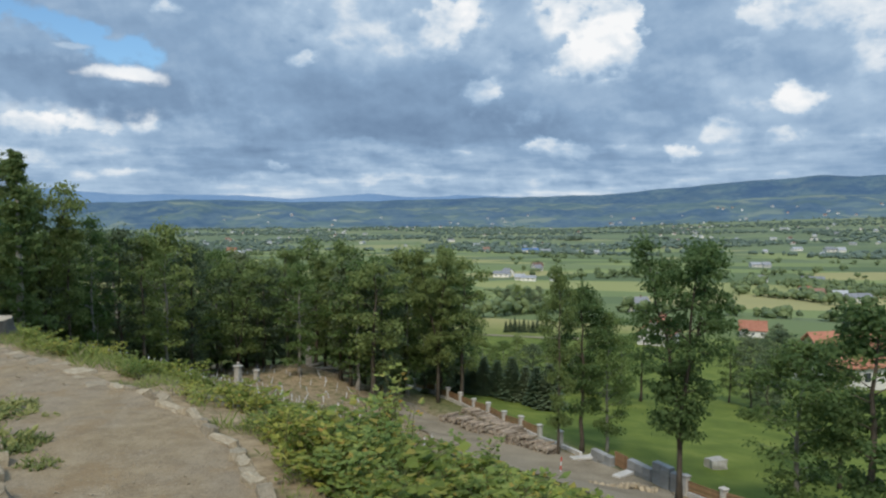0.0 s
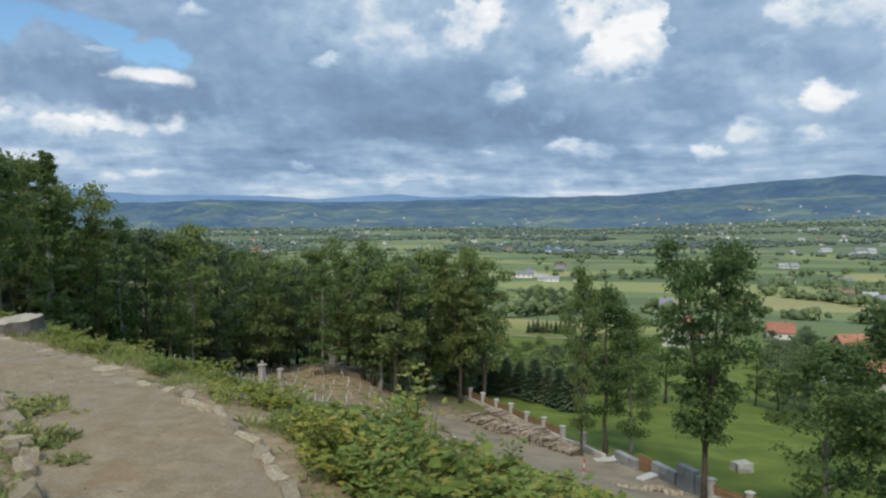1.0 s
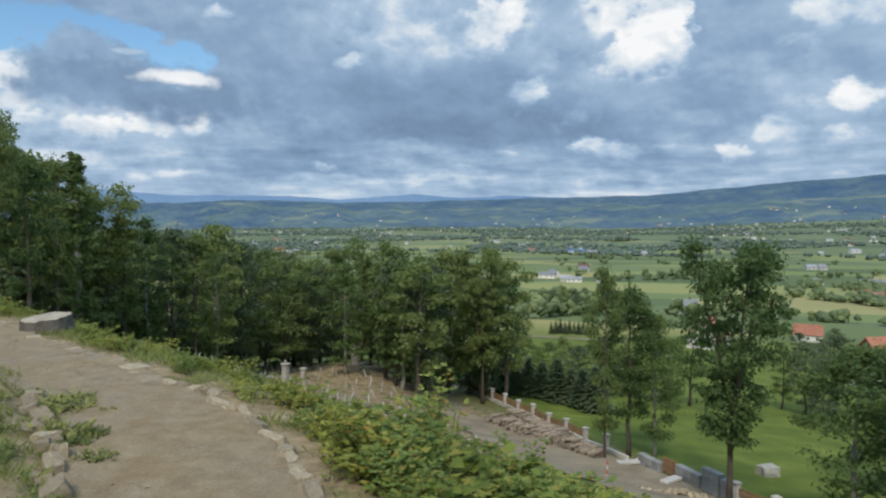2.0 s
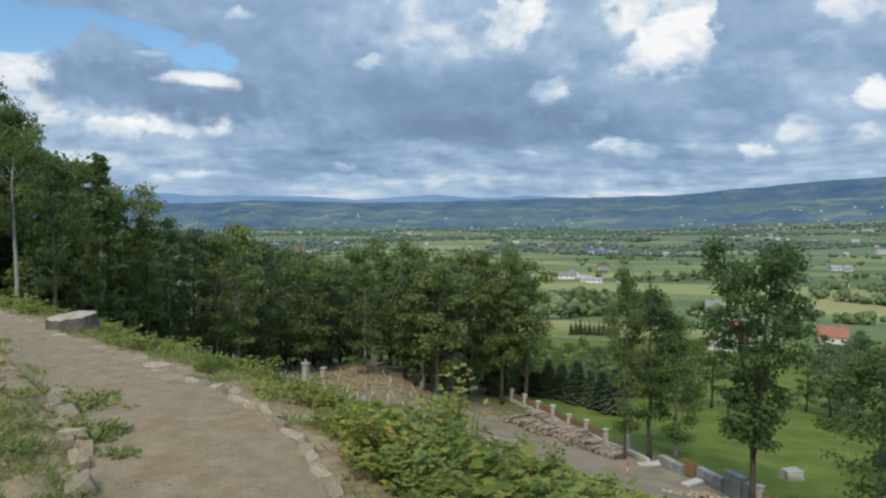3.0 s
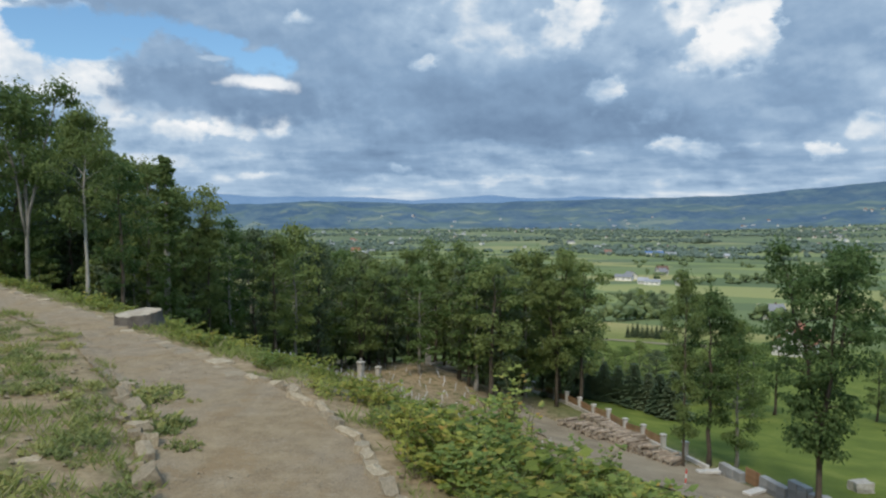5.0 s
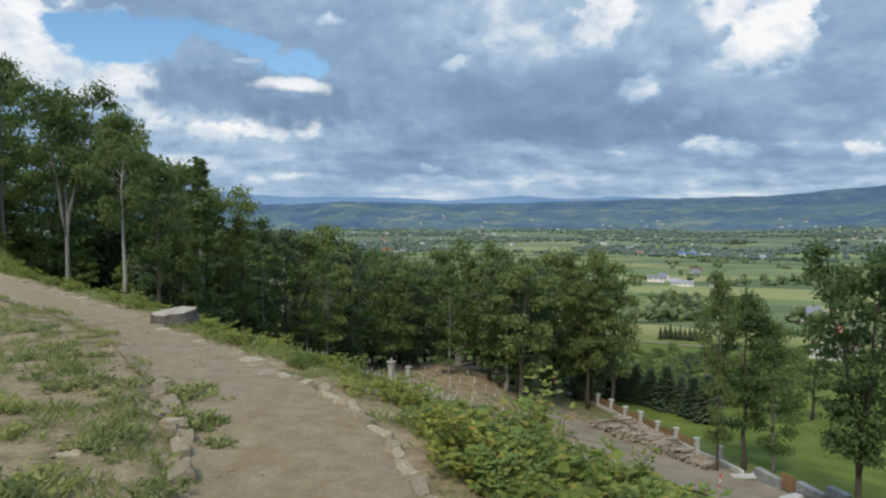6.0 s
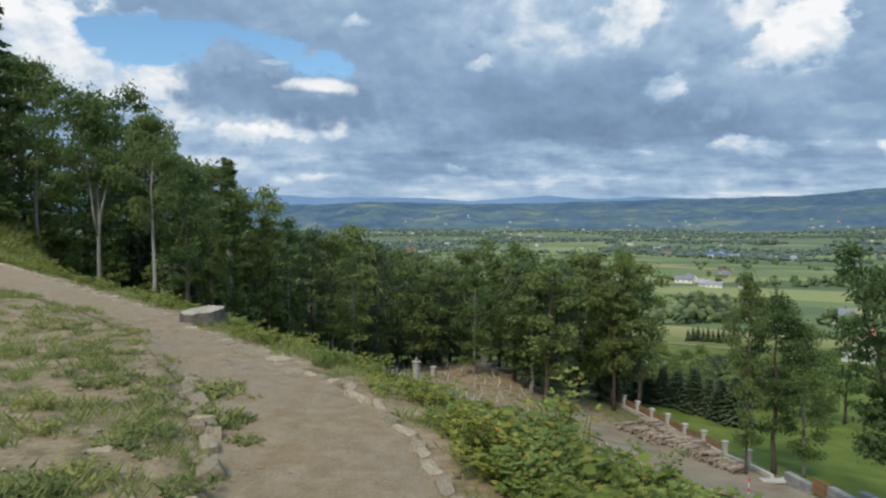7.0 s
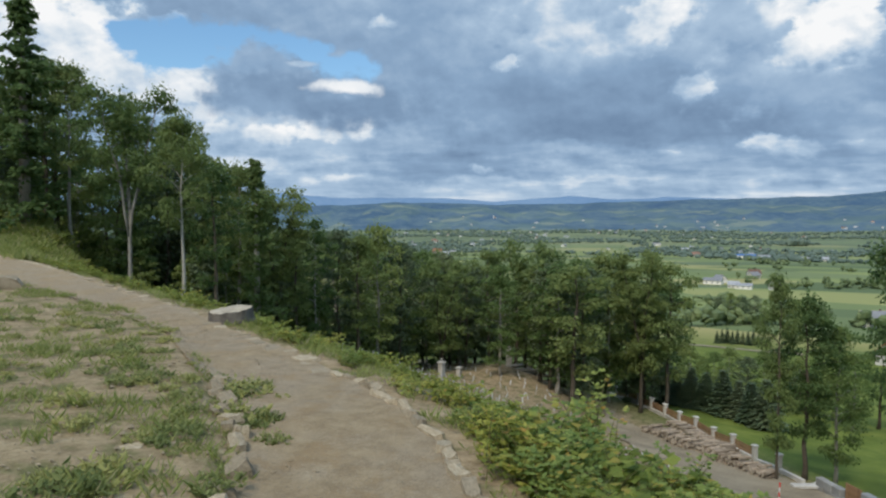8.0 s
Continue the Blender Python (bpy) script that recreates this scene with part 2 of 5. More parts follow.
# ---------------------------------------------------------------- materials
class Mat:
    """A small wrapper that makes node materials short to write."""

    def __init__(self, name, rough=0.8, spec=0.3):
        self.m = bpy.data.materials.new(name)
        self.m.use_nodes = True
        self.t = self.m.node_tree
        self.b = self.t.nodes["Principled BSDF"]
        self.b.inputs["Roughness"].default_value = rough
        self.b.inputs["Specular IOR Level"].default_value = spec

    def node(self, kind):
        return self.t.nodes.new(kind)

    def link(self, a, b):
        self.t.links.new(a, b)

    def coords(self):
        return self.node("ShaderNodeTexCoord").outputs["Object"]

    def world_coords(self):
        return self.node("ShaderNodeNewGeometry").outputs["Position"]

    def noise(self, vec, scale, detail=4.0, rough=0.55):
        n = self.node("ShaderNodeTexNoise")
        n.inputs["Scale"].default_value, n.inputs["Detail"].default_value, n.inputs["Roughness"].default_value = scale, detail, rough
        self.link(vec, n.inputs["Vector"])
        return n.outputs[0]

    def ramp(self, fac, stops):
        n = self.node("ShaderNodeValToRGB")
        n.color_ramp.elements[0].position, n.color_ramp.elements[0].color = stops[0][0], (*stops[0][1], 1)
        n.color_ramp.elements[1].position, n.color_ramp.elements[1].color = stops[-1][0], (*stops[-1][1], 1)
        for p, c in stops[1:-1]:
            n.color_ramp.elements.new(p).color = (*c, 1)
        self.link(fac, n.inputs[0])
        return n.outputs[0]

    def mix(self, fac, a, b, blend="MIX"):
        n = self.node("ShaderNodeMix")
        n.data_type, n.blend_type = "RGBA", blend
        for v, i in ((fac, 0), (a, 6), (b, 7)):
            if isinstance(v, (int, float)):
                n.inputs[i].default_value = v
            elif isinstance(v, tuple):
                n.inputs[i].default_value = (*v, 1)
            else:
                self.link(v, n.inputs[i])
        return n.outputs[2]

    def range(self, v, a, b, c=0.0, d=1.0):
        n = self.node("ShaderNodeMapRange")
        n.interpolation_type = "SMOOTHSTEP"
        self.link(v, n.inputs[0])
        for i, x in zip((1, 2, 3, 4), (a, b, c, d)):
            n.inputs[i].default_value = x
        return n.outputs[0]

    def math(self, op, a, b):
        n = self.node("ShaderNodeMath")
        n.operation = op
        for i, v in enumerate((a, b)):
            if isinstance(v, (int, float)):
                n.inputs[i].default_value = v
            else:
                self.link(v, n.inputs[i])
        return n.outputs[0]

    def colour(self, c):
        if isinstance(c, tuple):
            self.b.inputs["Base Color"].default_value = (*c, 1)
        else:
            self.link(c, self.b.inputs["Base Color"])

    def bump(self, height, strength=0.5, dist=0.02):
        n = self.node("ShaderNodeBump")
        n.inputs["Strength"].default_value, n.inputs["Distance"].default_value = strength, dist
        self.link(height, n.inputs["Height"])
        self.link(n.outputs[0], self.b.inputs["Normal"])


def leaf_material(name, dark, mid, light, accent=None, translucent=0.5):
    k = Mat(name, 0.68, 0.3)
    g = k.node("ShaderNodeNewGeometry")
    o = k.node("ShaderNodeObjectInfo")
    c = k.ramp(g.outputs["Random Per Island"], [(0.0, dark), (0.55, mid), (0.95, light)] if accent is None else [(0.0, dark), (0.5, mid), (0.84, light), (0.93, accent)])
    patch = k.noise(k.world_coords(), 0.9, 3.0)
    c = k.mix(k.range(patch, 0.35, 0.7, 0.0, 0.55), c, light)
    hsv = k.node("ShaderNodeHueSaturation")
    k.link(c, hsv.inputs["Color"])
    k.link(k.range(o.outputs["Random"], 0.0, 1.0, 0.475, 0.52), hsv.inputs["Hue"])
    k.link(k.range(o.outputs["Random"], 1.0, 0.0, 0.75, 1.2), hsv.inputs["Value"])
    k.colour(hsv.outputs[0])
    tr = k.node("ShaderNodeBsdfTranslucent")
    k.link(hsv.outputs[0], tr.inputs[0])
    ms = k.node("ShaderNodeMixShader")
    ms.inputs[0].default_value = translucent
    k.link(k.b.outputs[0], ms.inputs[1])
    k.link(tr.outputs[0], ms.inputs[2])
    k.link(ms.outputs[0], k.t.nodes["Material Output"].inputs[0])
    return k.m


LEAF_BROAD = leaf_material("broad_leaves", (0.116, 0.176, 0.060), (0.146, 0.212, 0.070), (0.188, 0.258, 0.088), translucent=0.55)
LEAF_LIGHT = leaf_material("light_leaves", (0.132, 0.196, 0.062), (0.160, 0.230, 0.070), (0.198, 0.268, 0.086))
LEAF_GREY = leaf_material("grey_green_leaves", (0.125, 0.168, 0.090), (0.150, 0.196, 0.104), (0.178, 0.224, 0.122))
LEAF_DARK = leaf_material("needles", (0.070, 0.112, 0.062), (0.096, 0.145, 0.078), (0.130, 0.180, 0.094), translucent=0.25)
LEAF_BUSH = leaf_material("bramble_leaves", (0.132, 0.182, 0.036), (0.245, 0.300, 0.056), (0.390, 0.430, 0.105), accent=(0.48, 0.37, 0.09), translucent=0.55)
LEAF_SAPLING = leaf_material("sapling_leaves", (0.150, 0.225, 0.065), (0.230, 0.320, 0.085), (0.350, 0.430, 0.125), accent=(0.50, 0.36, 0.08), translucent=0.55)
GRASS = leaf_material("grass_blades", (0.220, 0.275, 0.065), (0.320, 0.370, 0.100), (0.430, 0.445, 0.165), accent=(0.52, 0.46, 0.26), translucent=0.5)
WEED = leaf_material("weed_leaves", (0.185, 0.225, 0.075), (0.270, 0.305, 0.100), (0.370, 0.390, 0.150), translucent=0.5)


def rough_material(name, stops, scale=3.0, fine=40.0, rough=0.9, bump=0.6, dist=0.02, jitter=0.0, spec=0.25):
    k = Mat(name, rough, spec)
    v = k.coords()
    a, b = k.noise(v, scale, 5.0), k.noise(v, fine, 4.0, 0.65)
    f = k.math("ADD", k.math("MULTIPLY", a, 0.62), k.math("MULTIPLY", b, 0.38))
    c = k.ramp(f, stops)
    if jitter:
        o = k.node("ShaderNodeObjectInfo")
        h = k.node("ShaderNodeHueSaturation")
        k.link(c, h.inputs["Color"])
        k.link(k.range(o.outputs["Random"], 0, 1, 1 - jitter, 1 + jitter), h.inputs["Value"])
        c = h.outputs[0]
    k.colour(c)
    k.bump(f, bump, dist)
    return k.m


BARK = rough_material("grey_bark", [(0.3, (0.15, 0.138, 0.12)), (0.5, (0.27, 0.255, 0.225)), (0.7, (0.38, 0.36, 0.325))], 1.6, 14.0, 0.9, 0.8, 0.03, 0.2)
BARK_DARK = rough_material("brown_bark", [(0.3, (0.045, 0.037, 0.028)), (0.5, (0.09, 0.074, 0.056)), (0.7, (0.15, 0.125, 0.096))], 1.6, 14.0, 0.9, 0.8, 0.03, 0.2)
STONE = rough_material("kerb_stone", [(0.28, (0.20, 0.160, 0.105)), (0.5, (0.35, 0.290, 0.200)), (0.72, (0.50, 0.43, 0.32))], 5.0, 45.0, 0.9, 0.9, 0.02, 0.22)
STUMP_BARK = rough_material("stump_bark", [(0.3, (0.055, 0.048, 0.040)), (0.5, (0.115, 0.102, 0.088)), (0.7, (0.20, 0.185, 0.162))], 3.0, 22.0, 0.9, 0.9, 0.03)
PILLAR_STONE = rough_material("weathered_pillar_stone", [(0.3, (0.26, 0.245, 0.21)), (0.5, (0.37, 0.35, 0.31)), (0.7, (0.48, 0.46, 0.42))], 4.0, 30.0, 0.9, 0.6, 0.01)
STEM = rough_material("green_stem", [(0.3, (0.08, 0.09, 0.03)), (0.7, (0.16, 0.14, 0.06))], 8.0, 60.0)
STUMP_TOP = rough_material("weathered_end_grain", [(0.3, (0.24, 0.20, 0.15)), (0.5, (0.38, 0.335, 0.26)), (0.7, (0.50, 0.45, 0.36))], 4.0, 50.0, 0.9, 0.8, 0.01)
CONCRETE = rough_material("pale_concrete", [(0.3, (0.33, 0.315, 0.285)), (0.5, (0.45, 0.43, 0.395)), (0.7, (0.57, 0.55, 0.51))], 3.0, 30.0, 0.85, 0.4, 0.01, 0.1)
WALL_GREY = rough_material("grey_block", [(0.3, (0.20, 0.20, 0.195)), (0.5, (0.29, 0.29, 0.28)), (0.7, (0.39, 0.385, 0.37))], 2.0, 25.0, 0.85, 0.4, 0.01, 0.12)
PANEL = rough_material("orange_brown_timber", [(0.3, (0.17, 0.10, 0.055)), (0.5, (0.26, 0.155, 0.085)), (0.7, (0.34, 0.215, 0.125))], 4.0, 30.0, 0.7, 0.4, 0.01, 0.15)
LOG_BARK = rough_material("log_bark", [(0.3, (0.13, 0.10, 0.075)), (0.5, (0.25, 0.20, 0.15)), (0.7, (0.40, 0.34, 0.27))], 3.0, 25.0, 0.9, 0.7, 0.02, 0.35)
LOG_END = rough_material("sawn_log_end", [(0.3, (0.24, 0.20, 0.15)), (0.5, (0.36, 0.31, 0.245)), (0.7, (0.48, 0.43, 0.36))], 6.0, 40.0, 0.9, 0.4, 0.01, 0.2)
WHITE = rough_material("white_paint", [(0.3, (0.45, 0.45, 0.46)), (0.7, (0.62, 0.62, 0.62))], 6.0, 40.0, 0.6, 0.2, 0.005, 0.1)
PLASTER = rough_material("house_plaster", [(0.3, (0.58, 0.56, 0.52)), (0.7, (0.74, 0.72, 0.68))], 0.4, 6.0, 0.85, 0.2, 0.01, 0.15)
ROOF_RED = rough_material("red_tile_roof", [(0.3, (0.28, 0.115, 0.075)), (0.5, (0.36, 0.155, 0.10)), (0.7, (0.43, 0.20, 0.135))], 0.6, 8.0, 0.8, 0.4, 0.03, 0.15)
ROOF_GREY = rough_material("grey_roof", [(0.3, (0.20, 0.21, 0.23)), (0.7, (0.36, 0.37, 0.39))], 0.5, 6.0, 0.7, 0.3, 0.02, 0.3)
ROOF_BROWN = rough_material("brown_roof", [(0.3, (0.13, 0.075, 0.055)), (0.7, (0.26, 0.16, 0.12))], 0.5, 6.0, 0.8, 0.3, 0.02, 0.3)
ROOF_BLUE = rough_material("blue_metal_roof", [(0.3, (0.05, 0.12, 0.30)), (0.7, (0.10, 0.20, 0.42))], 0.5, 6.0, 0.5, 0.2, 0.01)
GLASS_DARK = rough_material("dark_window_glass", [(0.3, (0.03, 0.035, 0.045)), (0.7, (0.07, 0.08, 0.09))], 0.5, 3.0, 0.12, 0.05, 0.002, spec=0.5)
RED = rough_material("red_paint", [(0.3, (0.45, 0.035, 0.03)), (0.7, (0.62, 0.06, 0.05))], 8.0, 40.0, 0.5, 0.1, 0.002)


# ---------------------------------------------------------------- the lie of the land
U, N, P0 = (-0.787, 0.617), (0.617, 0.787), (-1.46, 4.85)     # along the path, downhill from it, a point of its outer edge
EDGE_S = [-30.0, -9.0, -4.0, -0.9, 0.0, 1.25, 3.93, 6.3, 8.86, 14.0, 24.6, 34.0, 60.0]
EDGE_Q = [-14.2, -4.2, -1.75, -0.4, 0.0, 0.36, 0.62, 0.56, 0.70, 0.5, 0.0, -1.2, -8.0]
INNER_S = [-30.0, -9.0, -4.0, -0.07, 0.8, 3.9, 6.0, 9.6, 13.4, 19.4, 34.0, 60.0]
INNER_Q = [-15.7, -5.7, -3.25, -1.5, -1.15, -0.42, -0.06, -0.2, -0.65, -1.5, -2.9, -9.7]
DROP_Q = [0.0, 0.5, 1.0, 2.0, 3.0, 6.0, 10.0, 14.0, 20.0, 27.0, 31.0, 38.0, 46.0, 60.0, 100.0, 200.0]
DROP_Z = [0.0, -0.04, -0.22, -0.75, -1.3, -2.9, -4.7, -6.2, -8.4, -11.2, -12.5, -13.6, -14.65, -16.5, -21.0, -29.0]
VALLEY_R = [0.0, 120.0, 170.0, 300.0, 500.0, 1000.0, 2000.0, 3000.0, 4800.0]
VALLEY_Z = [-20.0, -24.0, -27.0, -35.0, -41.0, -45.0, -42.0, -30.0, 6.0]


def sq(x, y):
    dx, dy = x - P0[0], y - P0[1]
    return U[0] * dx + U[1] * dy, N[0] * dx + N[1] * dy


def xy(s, q):
    return P0[0] + U[0] * s + N[0] * q, P0[1] + U[1] * s + N[1] * q


def smooth(a, b, v):
    t = min(1.0, max(0.0, (v - a) / (b - a)))
    return t * t * (3 - 2 * t)


def outer(s):
    return float(np.interp(s, EDGE_S, EDGE_Q))


def inner(s):
    return float(np.interp(s, INNER_S, INNER_Q))


def height(x, y, rough=True):
    s, q = sq(x, y)
    r = math.hypot(x, y)
    e, i = outer(s), inner(s)
    if q > e:
        z = float(np.interp(q - e, DROP_Q, DROP_Z))
        off = (x - 0.45) * 0.909 + (y - 62.0) * 0.4165          # metres beyond the fence
        z += 1.7 * smooth(16.0, 40.0, s) * smooth(1.0, 16.0, q - e) * (1 - smooth(-13.0, -5.0, off))
    elif q > i:
        z = 0.0
    else:
        d = i - q
        z = 0.09 * (1 - 0.75 * smooth(3.0, 6.0, s)) * smooth(0.0, 0.3, d) + 0.045 * min(d, 6.0) + 0.10 * max(0.0, d - 6.0)
        if rough and r < 40:
            z += smooth(0.1, 0.6, d) * 0.03 * noise.noise(Vector((x * 1.3, y * 1.3, 3.0)))
    if rough and r < 90 and q > e:
        z += 0.22 * smooth(0.5, 4.0, q - e) * noise.noise(Vector((x * 0.35, y * 0.35, 0.0)))
    z += 3.5 * math.exp(-((s - 40.0) / 6.0) ** 2 - ((q - 1.6) / 2.2) ** 2)       # grassy hump beyond the bend of the path
    z += 1.3 * math.exp(-((x + 10.0) / 7.5) ** 2 - ((y - 60.0) / 8.0) ** 2)              # the clearing is a low terrace
    w = smooth(70.0, 190.0, r)
    if w > 0:
        v = float(np.interp(r, VALLEY_R, VALLEY_Z))
        v += smooth(300, 900, r) * 5.0 * noise.noise(Vector((x * 0.0016, y * 0.0016, 7.0)))
        a = math.degrees(math.atan2(x, y))
        v += smooth(900, 3800, r) * smooth(6, 34, a) * 70.0
        z = z * (1 - w) + v * w
    return z


def polar(az_deg, d):
    a = radians(az_deg)
    return d * math.sin(a), d * math.cos(a)


def mesh_object(name, verts, faces, material, parent=None, label="", smooth_shade=False):
    me = bpy.data.meshes.new(name)
    me.from_pydata([tuple(v) for v in verts], [], [tuple(f) for f in faces])
    for m in (material if isinstance(material, (list, tuple)) else (material,)):
        me.materials.append(m)
    if smooth_shade:
        me.polygons.foreach_set("use_smooth", [True] * len(me.polygons))
    me.update()
    ob = new(name, me)
    if parent is not None:
        ob.parent = parent
    if label:
        tagged(ob, label)
    return ob


def part(name, bm, material, parent, label=""):
    me = bpy.data.meshes.new(name)
    bm.to_mesh(me)
    bm.free()
    me.materials.append(material)
    ob = new(name, me)
    ob.parent = parent
    if label:
        tagged(ob, label)
    return ob


def thing(name, label, category, group="", kind="", m=None):
    ob = new(name)
    ob.empty_display_size = 0.2
    if m is not None:
        ob.matrix_basis = m
    return tagged(ob, label, category, group, kind)


# ground sheet, in rings that grow wider with the distance
def ground_material():
    k = Mat("ground_cover", 0.95, 0.15)
    p = k.world_coords()
    at = k.node("ShaderNodeAttribute")
    at.attribute_name = "cover"
    sp = k.node("ShaderNodeSeparateColor")
    k.link(at.outputs["Color"], sp.inputs[0])
    soil, lawn, fields = sp.outputs[0], sp.outputs[1], sp.outputs[2]
    big, mid, fine = k.noise(p, 0.35, 4.0), k.noise(p, 2.2, 5.0), k.noise(p, 26.0, 5.0, 0.7)
    blend = k.math("ADD", k.math("MULTIPLY", mid, 0.55), k.math("MULTIPLY", fine, 0.45))
    grains = k.math("ADD", k.math("MULTIPLY", blend, 0.6), k.math("MULTIPLY", k.noise(p, 9.0, 5.0, 0.7), 0.4))
    earth = k.ramp(grains, [(0.36, (0.14, 0.100, 0.058)), (0.47, (0.25, 0.188, 0.115)), (0.56, (0.34, 0.262, 0.165)), (0.66, (0.47, 0.38, 0.255))])
    weeds = k.ramp(blend, [(0.3, (0.050, 0.070, 0.020)), (0.5, (0.095, 0.125, 0.035)), (0.7, (0.17, 0.19, 0.065))])
    grass = k.ramp(k.math("ADD", k.math("MULTIPLY", big, 0.6), k.math("MULTIPLY", fine, 0.4)), [(0.34, (0.072, 0.102, 0.020)), (0.5, (0.120, 0.158, 0.029)), (0.66, (0.186, 0.215, 0.047))])
    # fields: strips of different crops
    mp = k.node("ShaderNodeMapping")
    mp.inputs["Scale"].default_value = (0.0075, 0.017, 0.0)
    mp.inputs["Rotation"].default_value = (0, 0, radians(-16))
    k.link(p, mp.inputs[0])
    vo = k.node("ShaderNodeTexVoronoi")
    vo.inputs["Scale"].default_value = 1.0
    k.link(mp.outputs[0], vo.inputs["Vector"])
    vs = k.node("ShaderNodeSeparateColor")
    k.link(vo.outputs["Color"], vs.inputs[0])
    crops = k.ramp(vs.outputs[0], [(0.0, (0.085, 0.125, 0.060)), (0.25, (0.150, 0.195, 0.080)), (0.45, (0.215, 0.265, 0.095)), (0.62, (0.270, 0.300, 0.105)), (0.74, (0.40, 0.345, 0.15)), (0.84, (0.185, 0.225, 0.10)), (0.97, (0.115, 0.155, 0.085))])
    crops = k.mix(k.math("MULTIPLY", k.noise(p, 0.02, 5.0), 0.5), crops, (0.14, 0.175, 0.085))
    c = k.mix(k.range(mid, 0.34, 0.50, 0.35, 1.0), weeds, earth)
    c = k.mix(soil, weeds, c)
    c = k.mix(lawn, c, grass)
    # patchy far land in greyer, bluer greens: distance haze put into the colour
    hazed_land = k.ramp(k.noise(p, 0.012, 6.0, 0.7), [(0.36, (0.075, 0.108, 0.085)), (0.5, (0.135, 0.172, 0.112)), (0.62, (0.205, 0.235, 0.135))])
    crops = k.mix(k.math("MULTIPLY", at.outputs["Alpha"], 0.62), crops, hazed_land)
    c = k.mix(fields, c, crops)
    k.colour(c)
    k.bump(grains, 1.0, 0.05)
    return k.m


radii = [0.0] + [0.5 * 1.047 ** i for i in range(200)]
radii = [r for r in radii if r < 4850]
angles = [-180 + 2.0 * i for i in range(62)] + [-56 + 0.8 * i for i in range(121)] + [42 + 2.0 * i for i in range(69)]
angles = sorted({round(a, 3) for a in angles if a < 180})
gv, gf, cover = [], [], []
for r in radii:
    for a in angles:
        x, y = polar(a, r)
        z = height(x, y) - 0.012
        s, q = sq(x, y)
        d = q - outer(s)
        if inner(s) < q <= outer(s) and r < 70:
            z -= 0.05
        gv.append((x, y, z))
        bank = 1.0 if q < inner(s) + 0.3 else 0.0
        clearing = 1.4 * math.exp(-((x + 8.0) / 7.0) ** 2 - ((y - 57.0) / 6.5) ** 2) + 0.8 * math.exp(-((x + 4) / 10.0) ** 2 - ((y - 43.0) / 7.0) ** 2)
        soil = max(bank * 0.9, 1.0 - smooth(0.2, 1.3, d) if d > 0 else 0.0, min(1.0, clearing), 0.97 if d > 12 and d < 42 and x < 2 and a > -19 else 0.0)
        fence_d = (x - 0.45) * 0.909 + (y - 62.0) * 0.4165
        if 20 < d < 44 and fence_d < 0.3 and a > 0:
            soil = 0.9 if fence_d < -4.0 or a > 9 else 0.3
        lawn = smooth(0.5, 3.0, fence_d) * (1 if d > 20 else 0) * smooth(-4, 2, a)
        # the last value is the painted haze, growing from 650 to 1500 m
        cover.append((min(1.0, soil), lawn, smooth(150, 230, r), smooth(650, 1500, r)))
na = len(angles)
for i in range(len(radii) - 1):
    for j in range(na):
        k2 = (j + 1) % na
        if i == 0:
            gf.append((j, na + k2, na + j))
        else:
            gf.append((i * na + j, i * na + k2, (i + 1) * na + k2, (i + 1) * na + j))
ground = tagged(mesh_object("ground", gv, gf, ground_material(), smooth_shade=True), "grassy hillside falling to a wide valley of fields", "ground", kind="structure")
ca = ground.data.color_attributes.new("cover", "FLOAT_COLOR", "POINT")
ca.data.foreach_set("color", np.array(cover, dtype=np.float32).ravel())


# gravel path
def path_material():
    k = Mat("gravel_path", 0.95, 0.2)
    p = k.world_coords()
    big, mid, fine = k.noise(p, 0.7, 4.0), k.noise(p, 5.0, 5.0, 0.6), k.noise(p, 70.0, 4.0, 0.75)
    base = k.ramp(k.math("ADD", k.math("MULTIPLY", fine, 0.65), k.math("MULTIPLY", mid, 0.35)), [(0.3, (0.160, 0.123, 0.080)), (0.5, (0.308, 0.246, 0.168)), (0.7, (0.480, 0.402, 0.29))])
    warm = k.ramp(k.math("ADD", k.math("MULTIPLY", fine, 0.5), k.math("MULTIPLY", mid, 0.5)), [(0.3, (0.185, 0.135, 0.078)), (0.5, (0.315, 0.240, 0.145)), (0.7, (0.45, 0.36, 0.23))])
    c = k.mix(k.range(big, 0.42, 0.62), base, warm)
    c = k.mix(k.range(k.noise(p, 1.9, 6.0, 0.7), 0.50, 0.64, 0.0, 0.6), c, (0.29, 0.20, 0.105))
    grit = k.noise(p, 30.0, 5.0, 0.8)
    c = k.mix(k.range(grit, 0.52, 0.70, 0.0, 0.6), c, (0.17, 0.145, 0.115))
    c = k.mix(k.range(grit, 0.44, 0.30, 0.0, 0.5), c, (0.46, 0.42, 0.35))
    k.colour(c)
    k.bump(k.math("ADD", fine, k.math("MULTIPLY", grit, 1.5)), 0.8, 0.015)
    return k.m


pv, pf = [], []
steps, across = 180, 14
for i in range(steps + 1):
    s = -22.0 + 67.0 * (i / steps) ** 1.1
    o, n = outer(s) + 0.02, inner(s) - 0.06 - 0.19 * smooth(2.5, 4.0, s)
    for j in range(across + 1):
        f = j / across
        q = n + (o - n) * f
        x, y = xy(s, q)
        z = 0.006 + 0.05 * noise.noise(Vector((x * 0.5, y * 0.5, 9.0))) * (1 - abs(2 * f - 1)) + 0.012 * noise.noise(Vector((x * 3.1, y * 3.1, 1.0))) - 0.02 * math.sin(math.pi * f)
        hump = height(x, y, False)
        pv.append((x, y, z + max(0.0, hump)))
